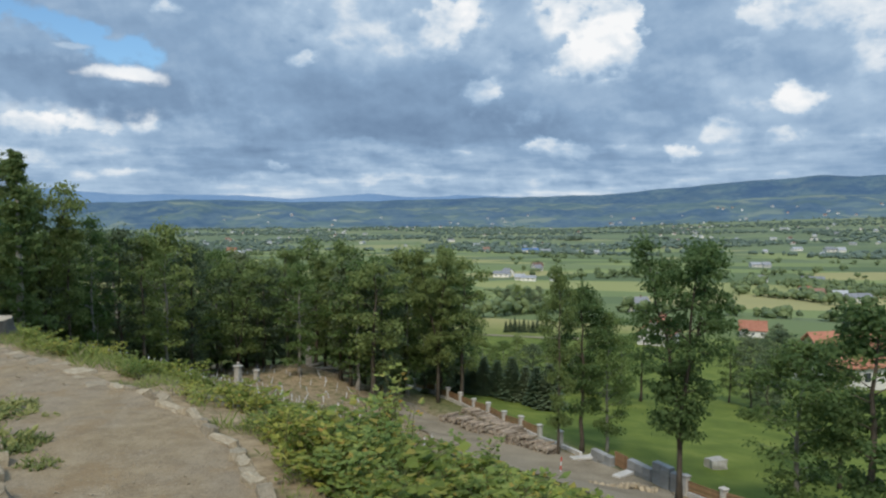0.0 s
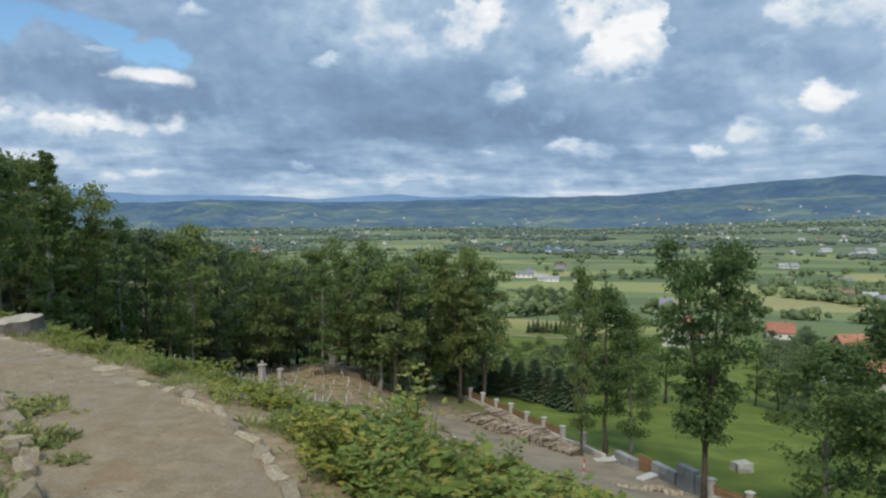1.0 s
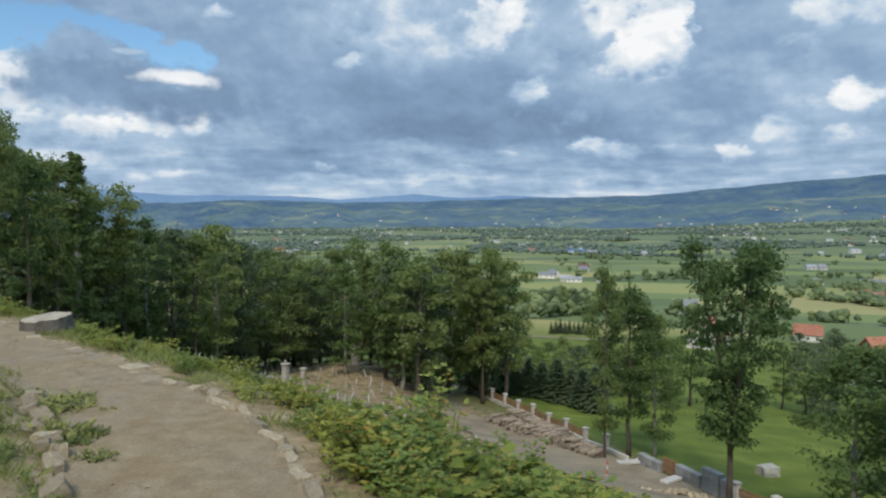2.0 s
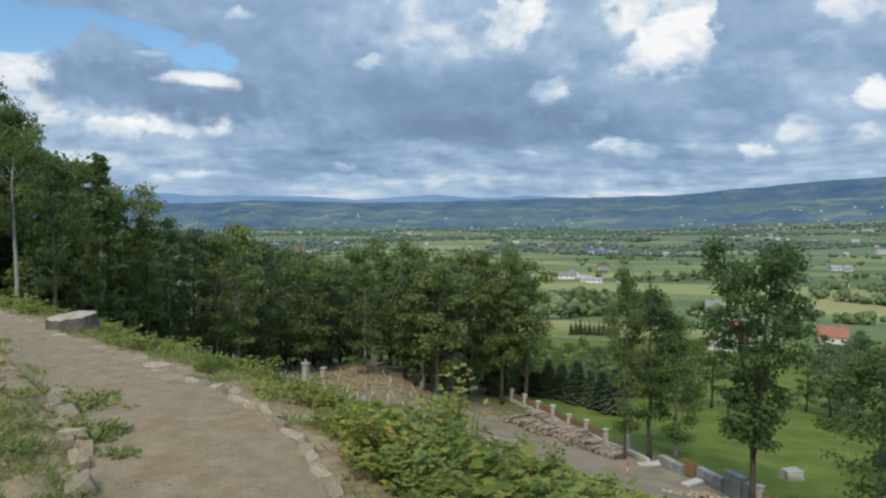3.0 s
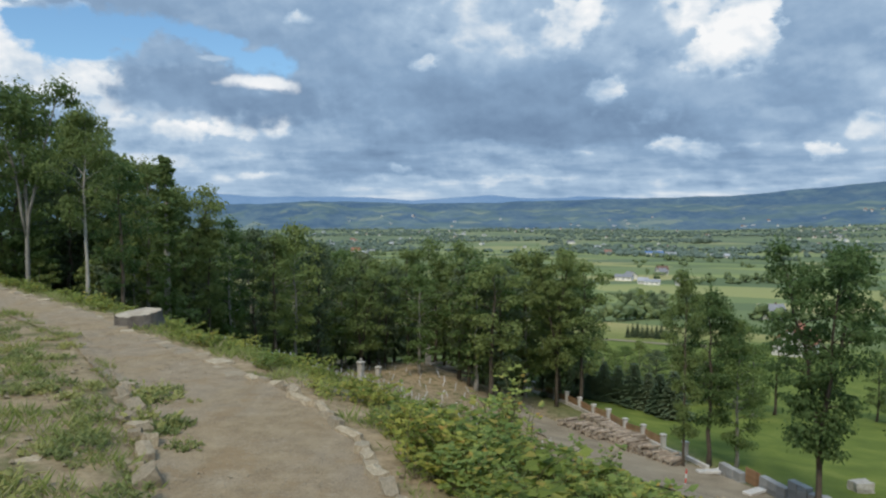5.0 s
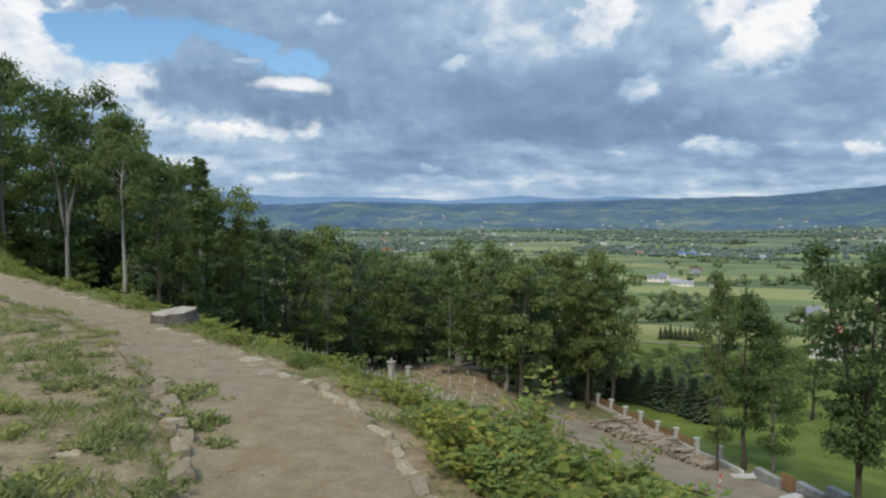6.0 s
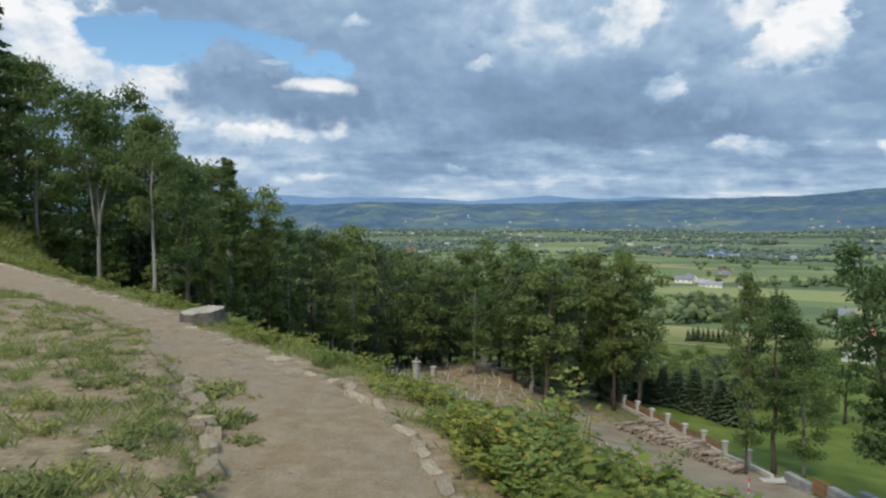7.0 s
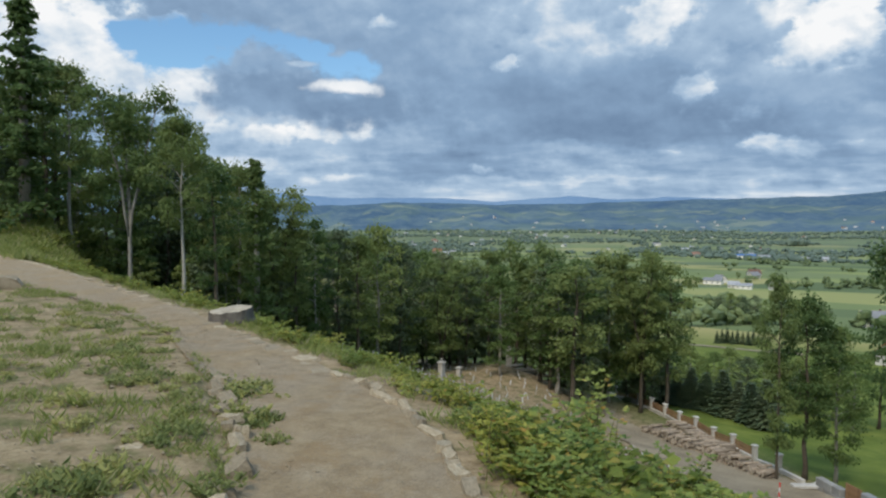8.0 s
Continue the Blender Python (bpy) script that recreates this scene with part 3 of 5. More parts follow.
for i in range(steps):
    for j in range(across):
        a = i * (across + 1) + j
        pf.append((a, a + across + 1, a + across + 2, a + 1))
path = tagged(mesh_object("path", pv, pf, path_material(), smooth_shade=True), "sandy gravel footpath edged with rough stones", "path", kind="structure")

# service road below, beside the fence
FENCE_0, FENCE_D = (0.45, 62.0), (1.04, -2.27)           # first pillar and the step to the next one


def fence_at(i, off=0.0):
    return FENCE_0[0] + FENCE_D[0] * i - 0.909 * off, FENCE_0[1] + FENCE_D[1] * i - 0.4165 * off


def road_material():
    k = Mat("road_gravel", 0.95, 0.2)
    p = k.world_coords()
    f = k.math("ADD", k.math("MULTIPLY", k.noise(p, 0.5, 5.0), 0.5), k.math("MULTIPLY", k.noise(p, 9.0, 5.0, 0.7), 0.5))
    k.colour(k.ramp(f, [(0.32, (0.150, 0.122, 0.084)), (0.5, (0.258, 0.212, 0.148)), (0.68, (0.36, 0.31, 0.225))]))
    k.bump(f, 0.5, 0.03)
    return k.m


rv, rf = [], []
for i in range(61):
    f = 1.2 + 19 * i / 60
    for j in range(9):
        near = 0.6 + 4.0 * (1 - smooth(2.5, 8.2, f))
        x, y = fence_at(f, near + (8.2 + 4.0 * smooth(6.0, 11.0, f) - near) * j / 8 * smooth(0.2, 4.0, f) + (0.8 * noise.noise(Vector((f * 1.7, j, 2.0))) if j == 8 else 0))
        rv.append((x, y, height(x, y) + 0.05))
for i in range(60):
    for j in range(8):
        a = i * 9 + j
        rf.append((a, a + 9, a + 10, a + 1))
tagged(mesh_object("road", rv, rf, road_material(), smooth_shade=True), "grey gravel service road beside the fence", "road", kind="structure")


# far ridges, behind all the rest; aerial haze is painted blue into them
def ridge_material(name, stops, haze_glow, scale, fields=0.0):
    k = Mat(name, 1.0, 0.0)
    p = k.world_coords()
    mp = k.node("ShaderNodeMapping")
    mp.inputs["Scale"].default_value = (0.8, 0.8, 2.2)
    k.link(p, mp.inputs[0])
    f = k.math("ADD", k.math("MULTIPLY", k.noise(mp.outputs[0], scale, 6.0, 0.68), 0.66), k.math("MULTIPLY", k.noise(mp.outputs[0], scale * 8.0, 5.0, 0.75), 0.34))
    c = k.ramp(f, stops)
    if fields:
        # strips of crops between the woods, blued by the same painted haze
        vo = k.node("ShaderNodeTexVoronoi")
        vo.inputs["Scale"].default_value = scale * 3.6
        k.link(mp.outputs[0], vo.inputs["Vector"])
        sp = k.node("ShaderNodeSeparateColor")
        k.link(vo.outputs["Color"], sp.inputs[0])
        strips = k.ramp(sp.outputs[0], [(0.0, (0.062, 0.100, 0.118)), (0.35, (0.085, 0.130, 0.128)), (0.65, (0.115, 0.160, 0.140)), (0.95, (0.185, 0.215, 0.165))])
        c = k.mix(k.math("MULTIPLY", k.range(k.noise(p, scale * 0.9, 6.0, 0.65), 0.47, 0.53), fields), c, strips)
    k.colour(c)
    # a faint glow of the slopes stands in for the haze's light
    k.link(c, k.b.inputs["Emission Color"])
    k.b.inputs["Emission Strength"].default_value = haze_glow
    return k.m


def crest(a, tops, seed):
    return float(np.interp(a, [t[0] for t in tops], [t[1] for t in tops])) + 9.0 * noise.noise(Vector((a * 0.45, seed, 0))) + 2.2 * noise.noise(Vector((a * 3.7, seed, 4)))


def ridge_point(a, g, r0, depth, tops, seed):
    """A point of a long hill's near slope: azimuth, and how far up its depth."""
    x, y = polar(a, r0 - depth * (1 - g))
    base = height(x, y) - 6
    top = crest(a, tops, seed)
    return x, y, base + (top - base) * (g * g * (3 - 2 * g)) + 14 * noise.noise(Vector((a * 0.8, g * 3, seed + 5))) * g * (1 - g) * 4


def ridge(name, label, r0, depth, tops, material, seed):
    """A long hill: azimuths with the height of its crest; it rises from the valley over its depth."""
    v, f, rows = [], [], 9
    n = 300
    for i in range(n + 1):
        a = tops[0][0] + (tops[-1][0] - tops[0][0]) * i / n
        v += [ridge_point(a, j / rows, r0, depth, tops, seed) for j in range(rows + 1)]
        x, y = polar(a, r0 + depth)
        v.append((x, y, height(x, y) - 6))
    w = rows + 2
    for i in range(n):
        for j in range(w - 1):
            p = i * w + j
            f.append((p, p + w, p + w + 1, p + 1))
    return tagged(mesh_object(name, v, f, material, smooth_shade=True), label, "hills", kind="structure")


# the blues are painted haze, strongest on the farthest ridge
RIDGE_FAR_HAZE = ridge_material("far_hills_haze_blue", [(0.35, (0.095, 0.165, 0.27)), (0.65, (0.135, 0.205, 0.30))], 0.42, 0.004)
RIDGE_MID_HAZE = ridge_material("hazy_wooded_hills", [(0.38, (0.043, 0.079, 0.136)), (0.50, (0.057, 0.098, 0.147)), (0.54, (0.072, 0.116, 0.154)), (0.60, (0.084, 0.131, 0.163)), (0.68, (0.120, 0.161, 0.174))], 0.36, 0.006, 0.15)
RIDGE_NEAR_HAZE = ridge_material("hazy_patchwork_foothills", [(0.42, (0.049, 0.087, 0.135)), (0.495, (0.068, 0.110, 0.154)), (0.54, (0.078, 0.121, 0.154)), (0.64, (0.110, 0.156, 0.163))], 0.38, 0.0045, 0.6)
ridge("backdrop_far_hills", "distant mountain ridge in painted blue haze under the clouds", 4700, 500,
      [(-60, 150), (-34, 165), (-29, 160), (-25, 130), (-20, 130), (-16, 132), (-12, 108), (-7.4, 138), (-6, 145), (-2, 122), (3, 136), (6, 118), (14, 130), (20, 150), (30, 190), (60, 190)], RIDGE_FAR_HAZE, 1.0)
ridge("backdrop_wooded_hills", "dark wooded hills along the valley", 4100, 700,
      [(-60, 60), (-30, 62), (-24, 70), (-20, 92), (-15, 84), (-11, 78), (-6, 84), (0, 96), (6, 108), (10, 112), (14, 124), (17, 146), (22, 178), (26, 196), (28.5, 204), (32, 198), (60, 190)], RIDGE_MID_HAZE, 2.0)
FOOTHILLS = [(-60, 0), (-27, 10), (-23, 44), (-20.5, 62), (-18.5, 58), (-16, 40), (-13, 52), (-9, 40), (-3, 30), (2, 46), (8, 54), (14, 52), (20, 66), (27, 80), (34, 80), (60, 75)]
ridge("backdrop_near_hills", "patchwork foothills with woods and fields", 3150, 950, FOOTHILLS, RIDGE_NEAR_HAZE, 3.0)


# ---------------------------------------------------------------- plants
class Soup:
    """Vertices and faces that are gathered into one mesh."""

    def __init__(self):
        self.v, self.f = [], []

    def tube(self, pts, rad, n=6):
        base = len(self.v)
        for k, p in enumerate(pts):
            a = Vector(pts[min(k + 1, len(pts) - 1)]) - Vector(pts[max(k - 1, 0)])
            if a.length < 1e-6:
                a = Vector((0, 0, 1))
            a.normalize()
            u = a.orthogonal().normalized()
            w = a.cross(u)
            for j in range(n):
                t = 2 * math.pi * j / n
                self.v.append(Vector(p) + (u * math.cos(t) + w * math.sin(t)) * rad[k])
        for k in range(len(pts) - 1):
            for j in range(n):
                j2 = (j + 1) % n
                self.f.append((base + k * n + j, base + k * n + j2, base + (k + 1) * n + j2, base + (k + 1) * n + j))
        self.f.append(tuple(base + j for j in reversed(range(n))))
        self.f.append(tuple(base + (len(pts) - 1) * n + j for j in range(n)))

    def leaf(self, p, along, side, size, wide=0.6, fold=0.12):
        """A pointed leaf of two halves, folded along its middle."""
        b = len(self.v)
        nrm = along.cross(side)
        self.v += [p, p + along * size * 0.45 + side * size * wide * 0.5 + nrm * size * fold, p + along * size, p + along * size * 0.45 - side * size * wide * 0.5 + nrm * size * fold]
        self.f += [(b, b + 1, b + 2), (b, b + 2, b + 3)]

    def spray(self, c, rad, flat, count, size, rng, droop=0.0):
        """Leaves strewn through a flattened clump; they face outwards and up, so that its top is lit and its underside shaded."""
        for _ in range(count):
            d = Vector((rng.gauss(0, 1), rng.gauss(0, 1), rng.gauss(0, 1))).normalized() * rad * rng.random() ** 0.45
            d.z *= flat
            face = Vector((d.x / rad, d.y / rad, d.z / (rad * flat) + 0.45)) + Vector((rng.gauss(0, 0.42), rng.gauss(0, 0.42), rng.gauss(0, 0.42)))
            if face.length < 1e-4:
                face = Vector((0, 0, 1))
            face.normalize()
            al = face.cross(Vector((rng.gauss(0, 1), rng.gauss(0, 1), rng.gauss(0, 1)))).normalized()
            al.z -= droop
            si = al.cross(face).normalized()
            self.leaf(c + d, al, si, size * rng.uniform(0.6, 1.35), rng.uniform(0.55, 0.85))


def leafy_tree(seed, H, lo, R, girth, limbs, leafmat, barkmat, stems=1, flat=0.38, leaf=0.28, dense=31, lean=0.0, label="", skew=0.0, top=0.55, fork=0.0):
    """A broadleaf tree: tapered trunk (one or more stems), limbs that fork, and clumps of leaves round their outer parts."""
    rng = random.Random(seed)
    wood, green = Soup(), Soup()
    for st in range(stems):
        spread = 0.0 if stems == 1 else 0.16 * H
        ang0 = 2 * math.pi * st / max(1, stems) + rng.random()
        pts, rad, first = [], [], 0
        n = 9
        for i in range(n + 1):
            f = i / n
            bend = max(0.0, (f - fork) / (1 - fork)) ** 1.25
            wob = 0.0 if f < fork else 0.006 * H
            pts.append(Vector((math.cos(ang0) * spread * bend + lean * H * f + rng.gauss(0, wob), math.sin(ang0) * spread * bend + rng.gauss(0, wob), -0.35 + f * (H * 0.93 + 0.35))))
            rad.append(girth * (1.35 if i == 0 else 1.0) * (1 - 0.9 * f) ** 0.9 * (0.8 if stems > 1 else 1.0))
        if st and fork:
            for i in range(n + 1):
                if i / n < fork - 0.12:
                    first = i + 1
            wood.tube(pts[first:], [r * 0.9 for r in rad[first:]], 6)
        else:
            wood.tube(pts, rad, 7)
        for li in range(limbs):
            f = lo + (1 - lo) * ((li + rng.random()) / limbs) ** 0.9
            i = min(n - 1, int(f * n))
            p = pts[i].lerp(pts[i + 1], f * n - i)
            h = (f - lo) / (1 - lo)
            reach = R * (0.45 + 0.9 * h) if h < top else R * (1.25 - 1.05 * (h - top) / (1 - top)) * 0.9
            reach *= rng.uniform(0.55, 1.2)
            a = li * 2.4 + rng.uniform(-0.6, 0.6) + ang0
            d = Vector((math.cos(a) + skew, math.sin(a), 0)).normalized()
            up = rng.uniform(0.15, 0.55) + 0.5 * h
            mid, end = p + d * reach * 0.5 + Vector((0, 0, up * reach * 0.35)), p + d * reach + Vector((0, 0, up * reach * 0.6))
            lr = rad[i] * 0.42
            wood.tube([p, p.lerp(mid, 0.5) + Vector((0, 0, 0.05 * reach)), mid, end], [lr, lr * 0.75, lr * 0.5, lr * 0.15], 4)
            clumps = [(mid, 0.42), (mid.lerp(end, 0.5), 0.46), (end, 0.40)]
            for _ in range(2):
                b = a + rng.choice((-1, 1)) * rng.uniform(0.5, 1.1)
                tip = mid + Vector((math.cos(b), math.sin(b), rng.uniform(0.0, 0.7))) * reach * 0.5
                wood.tube([mid, mid.lerp(tip, 0.5) + Vector((0, 0, 0.04 * reach)), tip], [lr * 0.45, lr * 0.3, lr * 0.1], 3)
                clumps.append((tip, 0.34))
            for c, cr2 in clumps:
                rr = max(0.5, 0.9 * cr2 * R * rng.uniform(0.7, 1.25))
                green.spray(c + Vector((rng.gauss(0, 0.15), rng.gauss(0, 0.15), rng.gauss(0, 0.15))), rr, flat, int(dense * rng.uniform(0.6, 1.3)), leaf, rng, 0.15)
        green.spray(pts[-1], 0.4 * R, 0.9, int(dense * 1.6), leaf, rng, 0.1)
    ob = thing("tree", label, "tree")
    mesh_object("trunk", wood.v, wood.f, barkmat, ob, smooth_shade=True)
    mesh_object("crown", green.v, green.f, leafmat, ob)
    ob["tall"] = H
    return ob


def spruce_tree(seed, H, R, leafmat, barkmat, label="", wild=False):
    """A conifer: whorls of drooping branches that shorten towards the tip."""
    rng = random.Random(seed)
    wood, green = Soup(), Soup()
    wood.tube([Vector((0, 0, -0.3)), Vector((0, 0, H * 0.5)), Vector((0, 0, H))], [0.022 * H, 0.014 * H, 0.003 * H], 7)
    rows = 15
    for i in range(rows):
        f = 0.05 + 0.97 * i / rows
        reach = R * max(0.13, (1 - f) ** 0.85)
        for k in range(6 if wild else 9):
            a = k * (1.05 if wild else 0.7) + i * 1.1 + rng.uniform(-0.2, 0.2)
            rr = reach * (rng.uniform(0.3, 1.25) if wild else rng.uniform(0.75, 1.12))
            d = Vector((math.cos(a), math.sin(a), 0))
            p = Vector((0, 0, min(0.985, f + (rng.uniform(-0.05, 0.05) if wild else 0)) * H))
            e = p + d * rr - Vector((0, 0, rr * (rng.uniform(-0.45, 0.3) if wild else rng.uniform(0.15, 0.4))))
            wood.tube([p, e], [0.02, 0.006], 3)
            for g in range(9):
                c = p.lerp(e, 0.1 + 0.9 * (g + rng.random()) / 9)
                for sgn in (-1, 1):
                    al = (d * 0.8 + d.cross(Vector((0, 0, 1))) * sgn * rng.uniform(0.4, 1.0) + Vector((0, 0, rng.uniform(-0.5, 0.1)))).normalized()
                    if wild:
                        green.spray(c, 0.36, 0.45, 3, 0.27, rng, 0.2)
                        continue
                    green.leaf(c, al, al.cross(Vector((0, 0, 1))).normalized(), 0.18 * R + 0.14 * rr, 0.6, -0.1)
    ob = thing("spruce", label, "spruce")
    mesh_object("trunk", wood.v, wood.f, barkmat, ob, smooth_shade=True)
    mesh_object("crown", green.v, green.f, leafmat, ob)
    ob["tall"] = H
    return ob


def plant(proto, az_deg, d, ztop=None, tall=None, turn=None, wide=1.0, label="", group=""):
    """A copy of a tree at an azimuth and distance, scaled to the height that is asked for."""
    x, y = polar(az_deg, d)
    z = height(x, y)
    t = tall if tall is not None else ztop - z
    k = t / proto["tall"]
    turn = (az_deg * 37.0 + d * 11.0) % 360 if turn is None else turn
    ob = copy_thing(proto, pose(x, y, z, 0, 0, turn) @ Matrix.Diagonal((k * wide, k * wide, k, 1)))
    tagged(ob, label, group=group)
    return ob


BEECH_A = leafy_tree(11, 12.0, 0.30, 2.5, 0.20, 17, LEAF_BROAD, BARK_DARK, label="tall broadleaf tree in full green leaf at the wood's edge")
BEECH_B = leafy_tree(12, 12.0, 0.22, 2.9, 0.20, 15, LEAF_BROAD, BARK_DARK, stems=2, fork=0.18, label="twin-stemmed broadleaf tree with a dense green crown")
BEECH_C = leafy_tree(13, 12.0, 0.16, 2.3, 0.17, 22, LEAF_BROAD, BARK_DARK, flat=0.42, label="slender broadleaf tree leafy down to its foot")
PALE = leafy_tree(14, 12.0, 0.12, 2.6, 0.17, 22, LEAF_LIGHT, BARK, flat=0.4, label="light green broadleaf tree with layered branches")
GREYT = leafy_tree(15, 12.0, 0.10, 2.6, 0.16, 22, LEAF_GREY, BARK_DARK, label="grey-green broadleaf tree with a soft crown")
BARE = leafy_tree(16, 12.0, 0.46, 2.7, 0.17, 20, LEAF_BROAD, BARK, leaf=0.20, dense=60, flat=0.36, stems=1, label="beech with a long bare grey trunk and high crown", top=0.35)
BARE_FORK = leafy_tree(17, 12.0, 0.54, 2.3, 0.19, 11, LEAF_BROAD, BARK, stems=3, fork=0.36, flat=0.36, leaf=0.20, dense=52, label="forked beech with bare grey stems and high crown", top=0.4)
OAK = leafy_tree(18, 13.0, 0.26, 2.4, 0.23, 15, LEAF_BROAD, BARK_DARK, stems=3, fork=0.30, leaf=0.22, dense=52, label="tall solitary tree with an open uneven crown", top=0.5)
SPRUCE = spruce_tree(19, 6.0, 1.6, LEAF_DARK, BARK_DARK, "dark green young spruce behind the fence")
FINE_PALE = leafy_tree(24, 12.0, 0.12, 2.6, 0.17, 24, LEAF_LIGHT, BARK, flat=0.34, leaf=0.22, dense=60, label="light green tree with layered branches behind the fence")
FINE_SLIM = leafy_tree(23, 12.0, 0.16, 2.3, 0.17, 22, LEAF_BROAD, BARK_DARK, flat=0.42, leaf=0.22, dense=66, label="slender broadleaf tree beside the service road")
FINE_TALL = leafy_tree(21, 12.0, 0.26, 2.5, 0.20, 20, LEAF_BROAD, BARK_DARK, leaf=0.22, dense=66, label="broadleaf tree with a dense green crown beside the road")
YOUNG_A = leafy_tree(31, 12.0, 0.06, 3.0, 0.15, 14, LEAF_LIGHT, BARK, flat=0.5, leaf=0.55, dense=22, label="young light green tree leafy down to the ground")
YOUNG_B = leafy_tree(32, 12.0, 0.06, 3.0, 0.15, 14, LEAF_GREY, BARK_DARK, flat=0.5, leaf=0.55, dense=22, label="young grey-green tree leafy down to the ground")
LARCH = spruce_tree(29, 12.0, 2.6, LEAF_BROAD, BARK, "tall larch with tiered branches at the wood's edge", True)
PROTOS = [YOUNG_A, YOUNG_B, LARCH, FINE_PALE, FINE_SLIM, FINE_TALL, BEECH_A, BEECH_B, BEECH_C, PALE, GREYT, BARE, BARE_FORK, OAK, SPRUCE]

# the front of the wood: azimuth, distance, height of the tip, kind, width
BEECH_EDGE = [
    (-46.6, 41, 12.3, LARCH, 1.5), (-48.6, 44, 9.8, BARE_FORK, 1.0), (-30.9, 42, 4.9, LARCH, 1.2), (-43.9, 42, 10.0, BARE, 0.9), (-40.0, 36, 8.0, BARE_FORK, 1.0), (-36.3, 34, 6.6, BARE, 0.85),
    (-34.0, 37, 4.6, BEECH_A, 1.0), (-32.2, 44, 5.2, BARE, 1.0), (-30.4, 47, 3.9, BEECH_A, 0.9), (-29.4, 46, 3.7, BEECH_B, 1.0), (-27.9, 46, 2.1, BEECH_C, 1.1),
]
WOOD_EDGE = [
    (-26.4, 48, 1.9, PALE, 1.0), (-24.6, 50, 1.3, GREYT, 1.0), (-23.0, 50, 0.9, BEECH_C, 1.1), (-21.4, 52, 1.6, PALE, 1.0), (-19.6, 54, 0.3, GREYT, 1.0),
    (-17.8, 62, -0.7, PALE, 1.0), (-16.0, 62, -0.9, GREYT, 1.0), (-14.2, 60, -1.8, GREYT, 1.0), (-12.5, 62, -0.8, BEECH_A, 1.05), (-9.5, 64, 0.0, BEECH_B, 1.1),
    (-7.4, 66, -0.9, BEECH_A, 1.1), (-5.3, 59, -1.1, PALE, 1.0), (-3.1, 62, -0.7, BEECH_C, 1.2), (-0.4, 60, -0.5, OAK, 0.95), (1.6, 62, -1.6, BEECH_A, 1.0),
]
ROADSIDE = [
    (9.4, 44, -1.0, FINE_SLIM, 0.5), (11.2, 46, -2.4, FINE_TALL, 0.85), (13.2, 47, -4.3, FINE_PALE, 0.9), (18.7, 36, 1.0, OAK, 0.85),
    (26.9, 35, -3.6, FINE_PALE, 1.25), (31.6, 33, -1.4, FINE_SLIM, 1.3), (29.6, 47, -5.0, BEECH_B, 1.0),
]
for a, d, top_z, kind, wide in BEECH_EDGE + WOOD_EDGE + ROADSIDE:
    plant(kind, a, d, ztop=top_z, wide=wide * (0.86 if a < 3 else 1.0), group="trees of the wood's edge")

# the wood behind its front row
CREST_AZ = [-60, -48, -46, -42, -40, -36, -33, -31, -28, -23, -20, -14, -9, -3, 2]
CREST_T = [0.25, 0.25, 0.22, 0.19, 0.16, 0.12, 0.07, 0.05, 0.005, -0.015, -0.02, -0.055, -0.04, -0.05, -0.07]
rng = random.Random(5)
for i in range(76):
    a = -58 + 59 * ((i * 0.618) % 1.0)
    d = rng.uniform(50, 88) if a > -34 else rng.uniform(43, 70)
    cap = EYE + d * float(np.interp(a, CREST_AZ, CREST_T)) - 0.6
    x, y = polar(a, d)
    tall = min(rng.uniform(9.5, 13.0), cap - height(x, y))
    if tall > 4.5:
        plant(rng.choice((BEECH_A, BEECH_B, BEECH_C, PALE, PALE, GREYT, GREYT)), a, d, tall=tall, wide=rng.uniform(0.9, 1.2), group="trees inside the wood")
# young growth that closes the foot of the wood
for i in range(44):
    a = -35 + 36.5 * ((i * 0.618 + 0.3) % 1.0)
    d = 43 + 19 * smooth(-34, -10, a) + rng.uniform(0, 7)
    if -14 < a < -1.5:
        d = 69 + rng.uniform(0, 6)
    plant(rng.choice((YOUNG_A, YOUNG_B)), a, d, tall=rng.uniform(3.0, 5.2), wide=rng.uniform(1.0, 1.35), group="young trees at the foot of the wood")
for i in range(26):
    a = -49 + 16 * ((i * 0.618 + 0.1) % 1.0)
    plant(rng.choice((YOUNG_A, YOUNG_B, YOUNG_A)), a, rng.uniform(43, 56), tall=rng.uniform(2.6, 5.5), wide=rng.uniform(0.9, 1.3), group="young trees at the foot of the wood")

# young trees and spruces beyond the fence
for a, d, tall, kind in [(1.2, 69, 3.9, SPRUCE), (2.2, 70, 3.6, SPRUCE), (3.3, 69, 3.8, SPRUCE), (4.4, 68, 3.6, SPRUCE), (5.6, 67, 4.2, SPRUCE), (6.7, 66, 3.5, SPRUCE), (7.6, 64, 3.6, SPRUCE), (8.6, 63, 4.2, SPRUCE)]:
    plant(kind, a, d, tall=tall, wide=1.5, group="spruces behind the fence")
THICKET = [(3.2, 80, 5.4, PALE), (4.9, 78, 5.2, PALE), (6.0, 80, 5.8, PALE), (7.3, 77, 5.2, GREYT), (8.4, 79, 5.6, PALE), (9.3, 74, 4.6, PALE), (10.1, 76, 5.0, GREYT), (11.8, 76, 5.0, PALE), (12.9, 75, 4.6, PALE), (2.2, 82, 4.6, GREYT), (10.8, 78, 5.6, PALE), (4.1, 82, 4.4, PALE), (5.4, 76, 3.8, PALE), (6.8, 83, 4.6, GREYT)]
